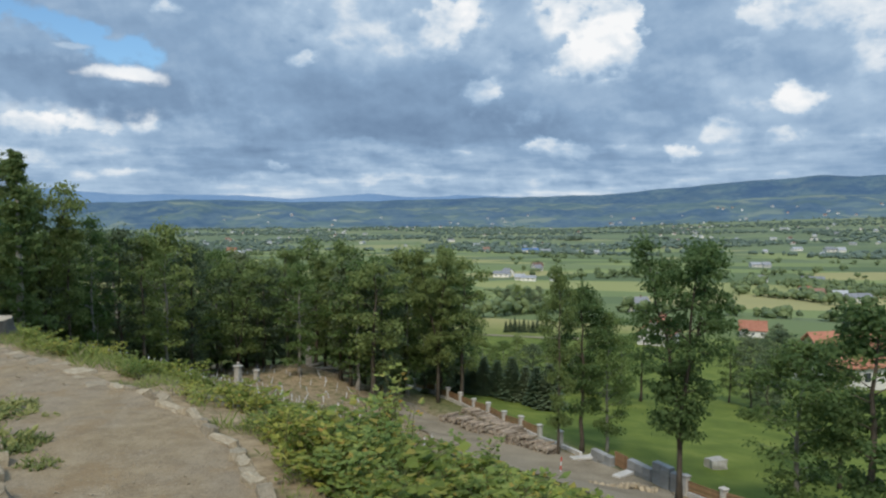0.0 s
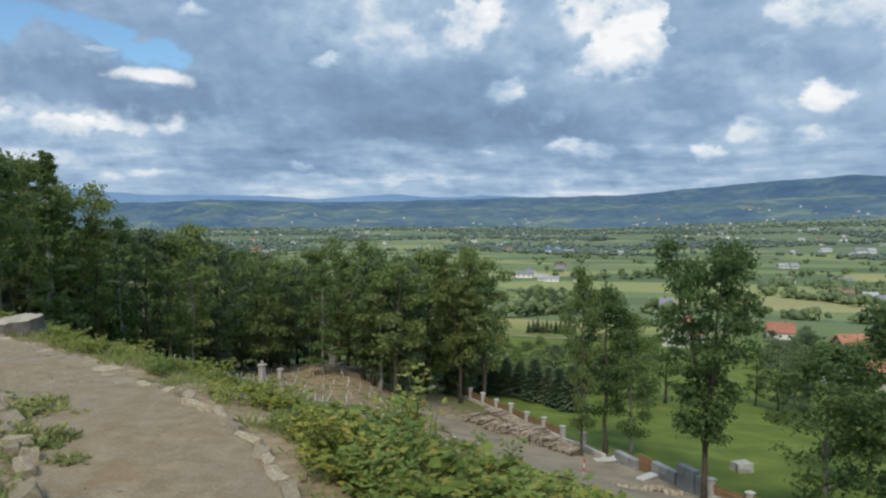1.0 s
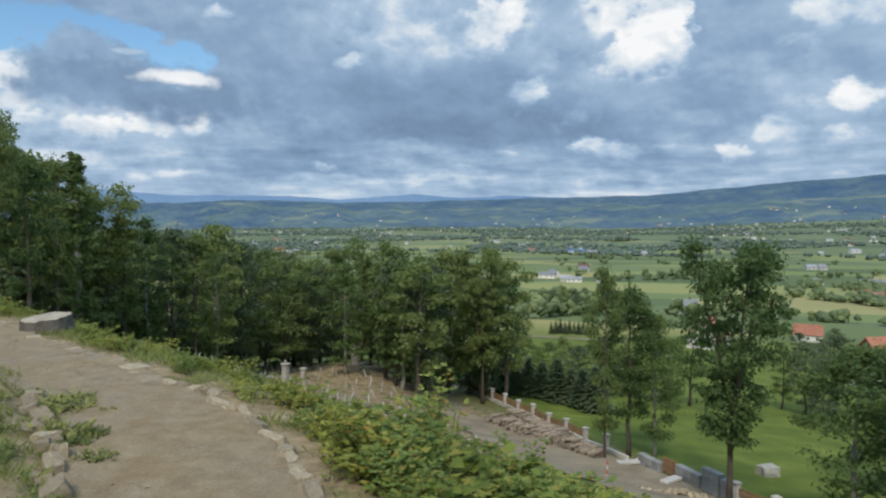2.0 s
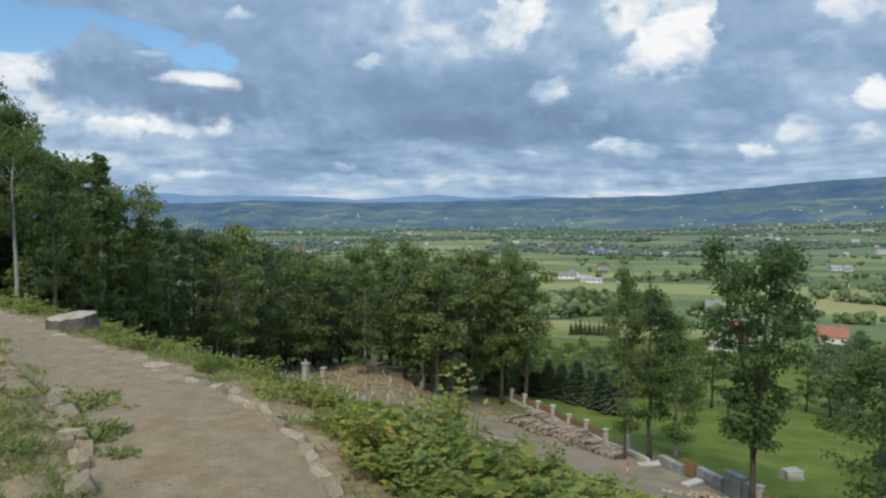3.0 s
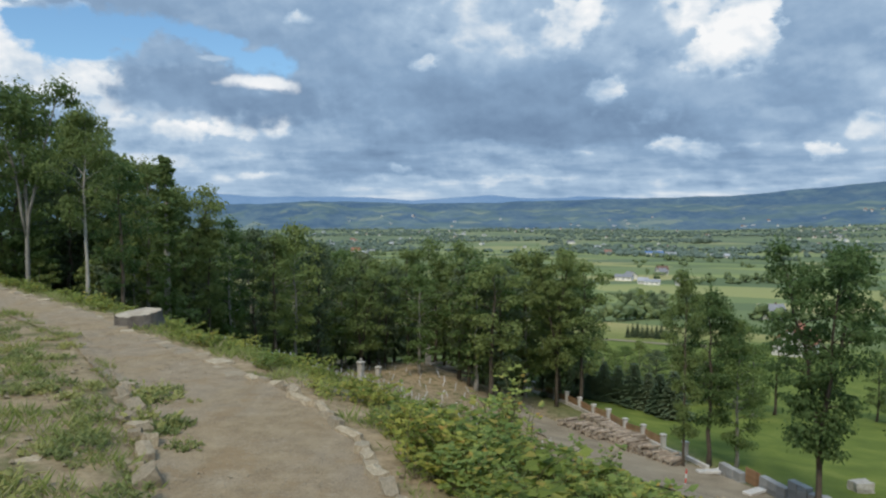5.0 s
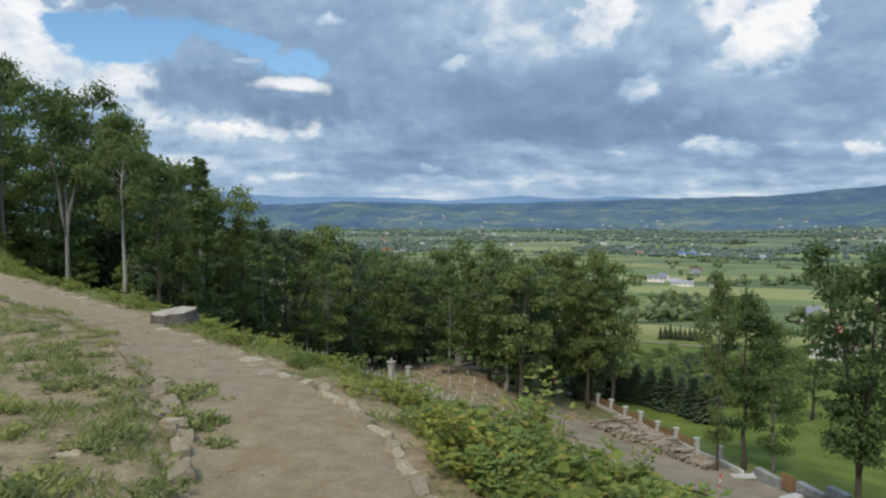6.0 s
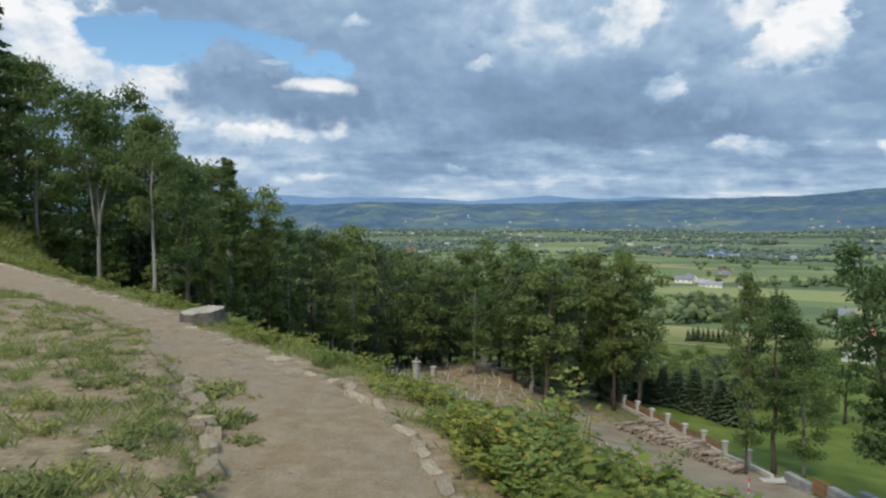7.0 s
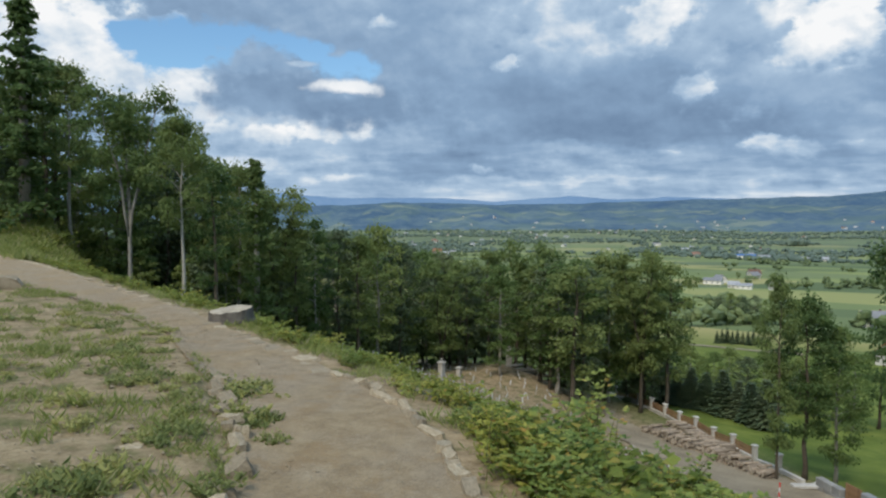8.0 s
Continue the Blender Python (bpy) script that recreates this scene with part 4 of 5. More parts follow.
MEADOW_TREES = [(5.2, 235, 9.0, GREYT), (6.0, 240, 10.0, PALE), (6.9, 238, 9.0, GREYT), (7.7, 244, 9.5, GREYT), (8.4, 236, 8.5, PALE), (9.6, 240, 9.0, GREYT),
                (23.2, 132, 6.5, GREYT), (24.6, 128, 6.0, GREYT), (25.4, 136, 7.5, GREYT), (16.4, 130, 6.5, BEECH_C), (17.8, 134, 7.0, GREYT), (23.6, 78, 7.5, GREYT), (24.8, 74, 6.5, GREYT), (25.6, 82, 8.5, GREYT), (22.2, 80, 6.5, BEECH_C), (14.2, 70, 7.0, PALE), (15.8, 74, 7.6, BEECH_A), (28.0, 86, 7.0, BEECH_C)]
for a, d, tall, kind in THICKET + MEADOW_TREES:
    plant(kind, a, d, tall=tall, wide=1.2, group="trees in the meadow")
for i in range(11):
    plant(SPRUCE, 5.1 + 0.36 * i, 175 + (i % 3), tall=3.0 + (i * 7 % 5) * 0.2, group="row of young spruces by the lane")
for p in PROTOS:
    for o in (*p.children_recursive, p):
        bpy.data.objects.remove(o)
# pale lane across the meadow
lv, lf = [], []
for i in range(41):
    a = -2 + 13 * i / 40
    for j in range(3):
        x, y = polar(a, 163 + 1.6 * j + 2.0 * math.sin(a * 0.5))
        lv.append((x, y, height(x, y) + 0.12))
for i in range(40):
    for j in range(2):
        k = i * 3 + j
        lf.append((k, k + 3, k + 4, k + 1))
tagged(mesh_object("lane", lv, lf, road_material(), smooth_shade=True), "pale narrow lane crossing the meadow", "lane", kind="structure")


def blob_soup(items, seed, lumps):
    """Many far tree crowns as one mesh: each is a few uneven lumps."""
    rng = random.Random(seed)
    bm = bmesh.new()
    bmesh.ops.create_icosphere(bm, subdivisions=1, radius=1.0)
    iv = [v.co.copy() for v in bm.verts]
    itf = [tuple(v.index for v in f.verts) for f in bm.faces]
    bm.free()
    V, F = [], []
    for x, y, z, size, tall in items:
        for _ in range(lumps):
            c = Vector((x + rng.gauss(0, size * 0.32), y + rng.gauss(0, size * 0.32), z + tall * (rng.uniform(0.3, 0.7) if lumps > 1 else 0.3)))
            b = len(V)
            k = rng.uniform(0.45, 0.8) if lumps > 1 else rng.uniform(0.6, 1.1)
            for v in iv:
                j = k * rng.uniform(0.68, 1.22)
                V.append((c.x + v.x * size * 0.6 * j, c.y + v.y * size * 0.6 * j, c.z + v.z * tall * 0.45 * j))
            F += [tuple(b + i for i in f) for f in itf]
        if lumps > 1:
            b = len(V)
            V += [(x - size * 0.1, y, z - 1), (x + size * 0.1, y, z - 1), (x, y - size * 0.1, z + tall * 0.6)]
            F.append((b, b + 1, b + 2))
    return V, F


# distant crowns are paler and bluer: haze painted into their leaf colour
FAR_LEAF_HAZE = leaf_material("hazy_far_tree_crowns", (0.068, 0.100, 0.086), (0.086, 0.122, 0.100), (0.108, 0.146, 0.110), translucent=0.0)
HEDGE_LEAF = leaf_material("valley_tree_crowns", (0.055, 0.088, 0.042), (0.082, 0.122, 0.052), (0.115, 0.160, 0.064), translucent=0.0)
rng = random.Random(21)
near_items, far_items = [], []
tries = 0
while len(near_items) < 1300 and tries < 60000:
    tries += 1
    a, r = rng.uniform(-52, 40), 210 * (950 / 210) ** rng.random()
    x, y = polar(a, r)
    n1 = noise.noise(Vector((x * 0.011, y * 0.016, 2.0)))
    n2 = abs(noise.noise(Vector((x * 0.006 + 9, y * 0.010, 5.0))))
    if n1 > 0.36 or n2 < 0.018:
        near_items.append((x, y, height(x, y), rng.uniform(2.5, 5.5), rng.uniform(2.5, 6.5)))
tries = 0
while len(far_items) < 15000 and tries < 200000:
    tries += 1
    a, r = rng.uniform(-52, 40), 900 * (4000 / 900) ** rng.random()
    x, y = polar(a, r)
    n1 = noise.noise(Vector((x * 0.0036, y * 0.0042, 12.0))) + 0.14 * smooth(1300, 2600, r)
    n2 = abs(noise.noise(Vector((x * 0.0026 + 4, y * 0.0044, 15.0))))
    if n1 > (0.0 if a < -4 and 800 < r < 1700 else 0.15 if r < 1300 else -0.02) or n2 < 0.03:
        far_items.append((x, y, height(x, y), rng.uniform(4, 10), rng.uniform(4, 9)))
x, y = polar(10.2, 1320)
far_items += [(x + rng.gauss(0, 9), y + rng.gauss(0, 6), height(x, y), 12, 17) for _ in range(14)]
for nm, items, mat, lab, lumps in (("valley_trees", near_items, HEDGE_LEAF, "hedges and small woods between the near fields", 5), ("distant_trees", far_items, FAR_LEAF_HAZE, "far woods, hedges and village trees in the valley", 1)):
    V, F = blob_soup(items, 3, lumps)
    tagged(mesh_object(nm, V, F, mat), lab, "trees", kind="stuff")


# ---------------------------------------------------------------- houses
def box(bm, x0, x1, y0, y1, z0, z1):
    vs = [bm.verts.new(p) for p in ((x0, y0, z0), (x1, y0, z0), (x1, y1, z0), (x0, y1, z0), (x0, y0, z1), (x1, y0, z1), (x1, y1, z1), (x0, y1, z1))]
    for f in ((0, 3, 2, 1), (4, 5, 6, 7), (0, 1, 5, 4), (1, 2, 6, 5), (2, 3, 7, 6), (3, 0, 4, 7)):
        bm.faces.new([vs[i] for i in f])


def house(w, d, eaves, ridge_h, roofmat, label, windows=True, chimney=True):
    """A gabled house: walls, overhanging roof slabs, chimney, windows and a door."""
    ob = thing("house", label, "house")
    bm = bmesh.new()
    box(bm, -w / 2, w / 2, -d / 2, d / 2, -1.5, eaves)
    for s in (-1, 1):
        a, b, c = (bm.verts.new((s * w / 2 * 0.998, yy, zz)) for yy, zz in ((-d / 2, eaves), (d / 2, eaves), (0, ridge_h - 0.1)))
        bm.faces.new((a, b, c))
    part("wall", bm, PLASTER, ob)
    bm = bmesh.new()
    o, th = 0.6, 0.22
    k = (ridge_h - eaves) / (d / 2)
    pr = [(-d / 2 - o, eaves - k * o), (0, ridge_h), (d / 2 + o, eaves - k * o), (d / 2 + o, eaves - k * o + th), (0, ridge_h + th), (-d / 2 - o, eaves - k * o + th)]
    left = [bm.verts.new((-w / 2 - o, yy, zz)) for yy, zz in pr]
    right = [bm.verts.new((w / 2 + o, yy, zz)) for yy, zz in pr]
    for i in range(6):
        j = (i + 1) % 6
        bm.faces.new((left[i], left[j], right[j], right[i]))
    for row in (left, right):
        bm.faces.new((row[0], row[1], row[4], row[5]))
        bm.faces.new((row[1], row[2], row[3], row[4]))
    roof = part("roof", bm, roofmat, ob)
    if chimney:
        bm = bmesh.new()
        box(bm, w * 0.18, w * 0.18 + 0.6, -0.3, 0.3, ridge_h - 0.5, ridge_h + 1.0)
        part("chimney", bm, ROOF_BROWN, roof)
    if windows:
        for s in (-1, 1):
            for i in range(3):
                bm = bmesh.new()
                cx = -w * 0.32 + i * w * 0.32
                box(bm, cx - 0.5, cx + 0.5, s * d / 2 - 0.05, s * d / 2 + 0.05, eaves * 0.35, eaves * 0.35 + 1.3)
                part("window", bm, GLASS_DARK, ob)
    return ob


HOUSE_RED = house(12, 9, 4.0, 8.0, ROOF_RED, "white plastered house with a red tiled gable roof")
HOUSE_GREY = house(11, 8.5, 4.0, 7.4, ROOF_GREY, "white plastered house with a grey roof among the fields")
HOUSE_BROWN = house(11, 9, 3.6, 7.2, ROOF_BROWN, "pale house with a brown gable roof in the valley")
HALL = house(34, 14, 5.0, 7.6, ROOF_BLUE, "long farm hall with a blue metal roof", chimney=False)
SHED = house(15, 8, 3.6, 5.6, ROOF_GREY, "low pale shed with a grey roof in the valley", chimney=False)


def settle(proto, az_deg, r, turn, k=1.0, group="houses in the valley"):
    x, y = polar(az_deg, r)
    return tagged(copy_thing(proto, pose(x, y, height(x, y), 0, 0, turn) @ Matrix.Scale(k * (0.55 if r > 300 else 1.0), 4)), group=group)


for proto, a, r, turn, k in [
    (HOUSE_RED, 29.7, 116, 12, 0.95), (HOUSE_RED, 23.7, 190, -20, 0.5), (HOUSE_RED, 17.0, 160, 60, 0.75), (HOUSE_GREY, 15.3, 262, 10, 0.7),
    (HOUSE_GREY, 6.2, 455, -15, 1.0), (SHED, 6.9, 448, -15, 1.1), (HOUSE_GREY, 9.1, 452, 20, 1.1), (HALL, 7.0, 960, -4, 1.2), (SHED, 8.2, 950, 5, 1.6), (SHED, 10.8, 930, -8, 1.5),
    (HOUSE_GREY, 12.2, 940, 20, 1.2), (HOUSE_BROWN, 3.5, 970, 0, 1.5), (SHED, 0.6, 1250, 12, 1.6), (HOUSE_RED, 27.1, 395, 15, 1.0), (HOUSE_BROWN, 27.9, 390, 0, 1.0),
    (HOUSE_GREY, 29.3, 380, -10, 1.0), (SHED, 30.4, 365, 8, 1.3), (HOUSE_GREY, 24.2, 500, 30, 1.1), (SHED, 27.6, 505, -25, 1.5), (SHED, 23.9, 690, 0, 1.4), (HOUSE_GREY, 24.5, 690, 10, 1.2),
    (SHED, 28.7, 1060, 0, 2.0), (HOUSE_GREY, 29.3, 1060, 0, 1.6), (SHED, 26.5, 1080, 10, 1.7), (HOUSE_RED, -16.6, 960, 10, 1.7), (SHED, -16.0, 930, -10, 1.5), (HOUSE_GREY, -15.3, 970, 0, 1.2),
]:
    settle(proto, a, r, turn, k)
rng = random.Random(8)
for a0, a1, r0, r1, count in ((16.5, 22.5, 1300, 2100, 26), (-20, -6, 1150, 2000, 36), (24, 34, 800, 1900, 34), (-4, 14, 1000, 1250, 12), (3, 8, 480, 620, 5), (-8, 12, 1500, 2400, 14)):
    for i in range(count):
        settle(rng.choice((HOUSE_GREY, HOUSE_GREY, HOUSE_BROWN, HOUSE_GREY, SHED, SHED, HOUSE_BROWN, SHED)), rng.uniform(a0, a1), rng.uniform(r0, r1), rng.uniform(-90, 90), rng.uniform(0.9, 1.35))
for i in range(46):
    a = rng.uniform(13, 33) if i < 30 else rng.uniform(-18, 8)
    x, y, z = ridge_point(a, rng.uniform(0.12, 0.5), 3150, 950, FOOTHILLS, 3.0)
    tagged(copy_thing(rng.choice((HOUSE_GREY, SHED, HOUSE_BROWN)), pose(x, y, z, 0, 0, rng.uniform(-90, 90)) @ Matrix.Scale(rng.uniform(0.55, 0.9), 4)), group="houses on the foothills")
for p in (HOUSE_RED, HOUSE_GREY, HOUSE_BROWN, HALL, SHED):
    for o in (*p.children_recursive, p):
        bpy.data.objects.remove(o)


# ---------------------------------------------------------------- fence, gate and timber by the road
def block_mesh(name, sx, sy, sz, bevel, material, z0=0.0):
    bm = bmesh.new()
    box(bm, -sx / 2, sx / 2, -sy / 2, sy / 2, z0, z0 + sz)
    bmesh.ops.bevel(bm, geom=bm.edges[:], offset=bevel, segments=1, affect="EDGES")
    me = bpy.data.meshes.new(name)
    bm.to_mesh(me)
    bm.free()
    me.materials.append(material)
    return me


FENCE_YAW = math.degrees(math.atan2(FENCE_D[1], FENCE_D[0]))
STEP = math.hypot(*FENCE_D)
shaft = block_mesh("shaft", 0.28, 0.28, 1.25, 0.02, CONCRETE, -0.25)
capm = block_mesh("cap", 0.39, 0.39, 0.10, 0.03, CONCRETE, 1.002)
plinth = block_mesh("plinth", STEP - 0.35, 0.22, 0.53, 0.02, CONCRETE, -0.25)
plank = block_mesh("plank", STEP - 0.38, 0.035, 0.115, 0.01, PANEL)
boarded = {-3, -2, -1, 0, 1, 2, 3, 4, 5, 11, 12, 13, 14}


def child(name, me, parent, m):
    ob = new(name, me)
    ob.parent = parent
    ob.matrix_basis = m
    return ob


for i in list(range(-4, 8)) + [11.55, 12.55, 13.55, 14.55]:
    x, y = fence_at(i)
    pil = thing("fence_pillar", "pale concrete fence pillar with a square cap", "pillar", "pillars of the fence", m=pose(x, y, height(x, y), 0, 0, FENCE_YAW))
    child("shaft", shaft, pil, Matrix())
    child("cap", capm, pil, Matrix())
for i in list(range(-4, 8)) + [11.55, 12.55, 13.55]:
    x, y = fence_at(i + 0.5)
    x0, y0 = fence_at(i)
    x1, y1 = fence_at(i + 1)
    tilt = math.degrees(math.atan2(height(x0, y0) - height(x1, y1), STEP))
    full = int(i) in boarded
    bay = thing("fence_bay", "orange-brown boarded fence bay on a concrete plinth" if full else "low bare concrete fence plinth without boards", "fence", "bays of the fence",
                m=pose(x, y, height(x, y), 0, 0, FENCE_YAW) @ pose(0, 0, 0, 0, tilt, 0))
    child("plinth", plinth, bay, Matrix())
    if full:
        for j in range(4):
            child("plank", plank, bay, pose(0, 0.012 * (j % 2), 0.31 + 0.135 * j, 0, 0, 0))

# stacked wall blocks and the boarded gate
blockm = block_mesh("block", 0.62, 0.42, 0.44, 0.025, WALL_GREY)
for i0, count, rows in ((8.42, 3, 2), (9.78, 3, 2), (10.62, 2, 3)):
    x, y = fence_at(i0)
    stack = thing("block_stack", "stack of grey concrete wall blocks beside the gate", "blocks", "stacks at the gate", m=pose(x, y, height(x, y), 0, 0, FENCE_YAW))
    for a in range(count):
        for b in range(rows):
            child("block", blockm, stack, pose(0.31 + a * 0.64, 0.02 * ((a + b) % 2), -0.1 + 0.445 * b, 0, 0, 0))
x, y = fence_at(9.5)
gate = thing("gate", "orange-brown boarded gate between grey blocks", "gate", m=pose(x, y, height(x, y), 0, 0, FENCE_YAW))
gp = block_mesh("board", 0.15, 0.04, 0.85, 0.01, PANEL, 0.03)
gr = block_mesh("rail", 1.2, 0.05, 0.10, 0.01, PANEL)
for j in range(7):
    child("board", gp, gate, pose(-0.52 + 0.172 * j, 0, 0, 0, 0, 0))
for zz in (0.2, 0.65):
    child("rail", gr, gate, pose(0, 0.047, zz, 0, 0, 0))
postm = block_mesh("gatepost", 0.55, 0.5, 1.25, 0.03, WALL_GREY, -0.2)
for i in (11.0, 11.3):
    x, y = fence_at(i)
    gpst = tagged(new("gatepost", postm), "square grey concrete gatepost by the road", "gatepost", "posts of the gate")
    gpst.matrix_basis = pose(x, y, height(x, y), 0, 0, FENCE_YAW + i)
# loose slabs lying on the road
for i, off, turn in ((8.6, 1.2, 15), (10.2, 1.3, 40), (8.1, -0.5, 60)):
    x, y = fence_at(i, off)
    sl = tagged(new("concrete_slab", block_mesh("concrete_slab", 1.3, 0.5, 0.16, 0.02, CONCRETE)), "loose pale concrete slab lying by the road", "slab", "loose slabs")
    sl.matrix_basis = pose(x, y, height(x, y) + 0.05, 0, 0, turn)

# log piles: short logs laid across
def log_mesh(seed, rad, length):
    rng = random.Random(seed)
    n = 8
    v, f = [], []
    rr = [rad * rng.uniform(0.82, 1.15) for _ in range(n)]
    for yy in (-length / 2, length / 2):
        for j in range(n):
            t = 2 * math.pi * j / n
            v.append((rr[j] * math.cos(t), yy, rr[j] * math.sin(t)))
    for j in range(n):
        j2 = (j + 1) % n
        f.append((j, j2, n + j2, n + j))
    f += [tuple(reversed(range(n))), tuple(range(n, 2 * n))]
    me = bpy.data.meshes.new("log")
    me.from_pydata(v, [], f)
    me.materials.append(LOG_BARK)
    me.materials.append(LOG_END)
    for p in me.polygons[-2:]:
        p.material_index = 1
    me.update()
    return me


logs = [log_mesh(k, 0.066 + 0.011 * k, 0.9 + 0.06 * (k % 3)) for k in range(6)]


def log_pile(a, b, rows, label, seed):
    rng = random.Random(seed)
    (ax, ay), (bx, by) = a, b
    length = math.hypot(bx - ax, by - ay)
    yaw = math.degrees(math.atan2(by - ay, bx - ax))
    pile = thing("log_pile", label, "log pile", m=pose(ax, ay, height(ax, ay), 0, 0, yaw))
    inv = pile.matrix_basis.inverted()
    cols = int(length / 0.165)
    for c in range(cols):
        wx, wy = ax + (bx - ax) * (c + 0.5) / cols, ay + (by - ay) * (c + 0.5) / cols
        tops = rows - (1 if noise.noise(Vector((c * 0.3, seed, 0))) > 0.15 else 0)
        if c < 2 or c > cols - 3:
            tops -= 1
        for k in range(tops):
            m = pose(wx, wy, height(wx, wy) + 0.11 + 0.14 * k, rng.gauss(0, 3), rng.uniform(0, 360), yaw + rng.gauss(0, 7)) @ pose(rng.gauss(0.13 * (k % 2), 0.02), rng.gauss(0, 0.09), 0)
            child("log", rng.choice(logs), pile, inv @ m)


log_pile((0.0, 52.2), (6.8, 43.2), 4, "long low pile of cut firewood logs along the road", 1)
log_pile(fence_at(2.3, 1.0), fence_at(5.7, 1.0), 3, "darker pile of weathered logs against the fence", 2)


# rough stones of irregular shape
def stone_mesh(seed, sx, sy, sz, material=STONE, name="stone", rounding=0.5):
    rng = random.Random(seed)
    bm = bmesh.new()
    bmesh.ops.create_cube(bm, size=1.0)
    bmesh.ops.subdivide_edges(bm, edges=bm.edges[:], cuts=1, use_grid_fill=True)
    for v in bm.verts:
        l = v.co.length
        v.co *= 1.0 + rounding * (0.60 / l - 1.0) if l > 0.6 else 1.0
        v.co += Vector((rng.uniform(-1, 1), rng.uniform(-1, 1), rng.uniform(-1, 1))) * 0.085
        v.co = Vector((v.co.x * sx, v.co.y * sy, v.co.z * sz))
    me = bpy.data.meshes.new(name)
    bm.to_mesh(me)
    bm.free()
    me.materials.append(material)
    return me


x, y = polar(21.3, 46.5)
bl = tagged(new("boulder", stone_mesh(50, 1.15, 0.75, 0.62, PILLAR_STONE, "boulder", 0.3)), "pale squarish boulder lying on the lawn", "boulder")
bl.matrix_basis = pose(x, y, height(x, y) + 0.25, 0, 0, 20)
x, y = polar(-48.2, 18.5)
bl = tagged(new("boulder", stone_mesh(52, 0.85, 0.6, 0.42, STONE, "boulder", 0.6)), "flat brownish rock half sunk in the bank", "boulder")
bl.matrix_basis = pose(x, y, height(x, y) + 0.05, 0, 0, 50)
# stone pillars in the clearing
for a, d, w, h, fin in ((-16.25, 50, 0.38, 1.2, True), (-14.85, 54, 0.34, 0.75, False), (-10.8, 62, 0.5, 1.3, True), (-9.2, 64, 0.4, 0.9, False)):
    x, y = polar(a, d)
    pil = thing("stone_pillar", "weathered pale stone pillar with a moulded cap in the clearing", "pillar", "pillars of the clearing", m=pose(x, y, height(x, y), 0, 0, a * 7))
    child("shaft", block_mesh("shaft", w, w, h + 0.3, 0.03, PILLAR_STONE, -0.3), pil, Matrix())
    child("cap", block_mesh("cap", w * 1.35, w * 1.3, 0.14, 0.05, PILLAR_STONE, h + 0.002), pil, Matrix())
    if fin:
        child("finial", block_mesh("finial", w * 0.5, w * 0.5, 0.24, 0.09, PILLAR_STONE, h + 0.144), pil, Matrix())
for a, d, L, turn in ((-9.4, 60, 3.4, 25), (-8.3, 60.5, 2.6, 10), (-10.3, 61, 2.2, 60)):
    x, y = polar(a, d)
    tr = Soup()
    tr.tube([Vector((-L / 2, 0, 0)), Vector((0, 0, 0.04)), Vector((L / 2, 0.05, 0))], [0.2, 0.18, 0.15], 9)
    fl = tagged(mesh_object("fallen_trunk", tr.v, tr.f, BARK, smooth_shade=True), "felled grey tree trunk lying in the clearing", "trunk", "felled trunks")
    fl.matrix_basis = pose(x, y, height(x, y) + 0.15, 0, 3, turn)
# rubble heap beside the road
rng = random.Random(77)
x, y = polar(15.4, 36.6)
heap = thing("rubble_heap", "low heap of pale broken stones beside the road", "rubble", m=pose(x, y, height(x, y), 0, 0, 0))
rubble = [stone_mesh(80 + k, 1.0, 1.0, 1.0) for k in range(5)]
for i in range(46):
    dx, dy = rng.gauss(0, 0.9), rng.gauss(0, 0.4)
    child("stone", rng.choice(rubble), heap, pose(dx, dy, height(x + dx, y + dy) - height(x, y) + 0.05 + 0.22 * math.exp(-dx * dx - 4 * dy * dy), rng.uniform(0, 90), rng.uniform(0, 90), rng.uniform(0, 360)) @ Matrix.Diagonal((rng.uniform(0.14, 0.36), rng.uniform(0.14, 0.3), rng.uniform(0.1, 0.2), 1)))
# small red and white marker pole by the road
x, y = polar(9.55, 38.5)
pole = thing("marker_pole", "small red and white marker pole above the road", "pole", m=pose(x, y, height(x, y), 0, 3, 0))
for k in range(4):
    s = Soup()
    s.tube([Vector((0, 0, -0.1 + 0.24 * k)), Vector((0, 0, 0.14 + 0.24 * k))], [0.035, 0.035], 8)
    mesh_object("band", s.v, s.f, (WHITE, RED)[k % 2], pole, ("white band", "red band")[k % 2])
# whitish stakes in rows on the slope
stakem = [Soup() for _ in range(3)]
for k, s in enumerate(stakem):
    s.tube([Vector((0, 0, -0.2)), Vector((0, 0, 0.42 + 0.06 * k)), Vector((0.01, 0, 0.48 + 0.06 * k))], [0.034, 0.032, 0.02], 6)
stake_me = []
for s in stakem:
    me = bpy.data.meshes.new("plant_stake")
    me.from_pydata([tuple(v) for v in s.v], [], s.f)
    me.materials.append(WHITE)
    stake_me.append(me)
rng = random.Random(17)
for i in range(28):
    for j in range(13):
        s, q = 17.5 + 1.15 * i + rng.gauss(0, 0.15), 15.5 + 1.55 * j + rng.gauss(0, 0.2)
        if rng.random() < 0.24:
            continue
        x, y = xy(s, q)
        if (x - 0.45) * 0.909 + (y - 62.0) * 0.4165 > -9.5:
            continue
        st = tagged(new("plant_stake", rng.choice(stake_me)), "short whitish plant guard leaning on the slope", "stake", "stakes in rows on the slope")
        st.matrix_basis = pose(x, y, height(x, y), rng.gauss(0, 16), rng.gauss(0, 16), rng.uniform(0, 360)) @ Matrix.Scale(rng.uniform(0.62, 0.95), 4)


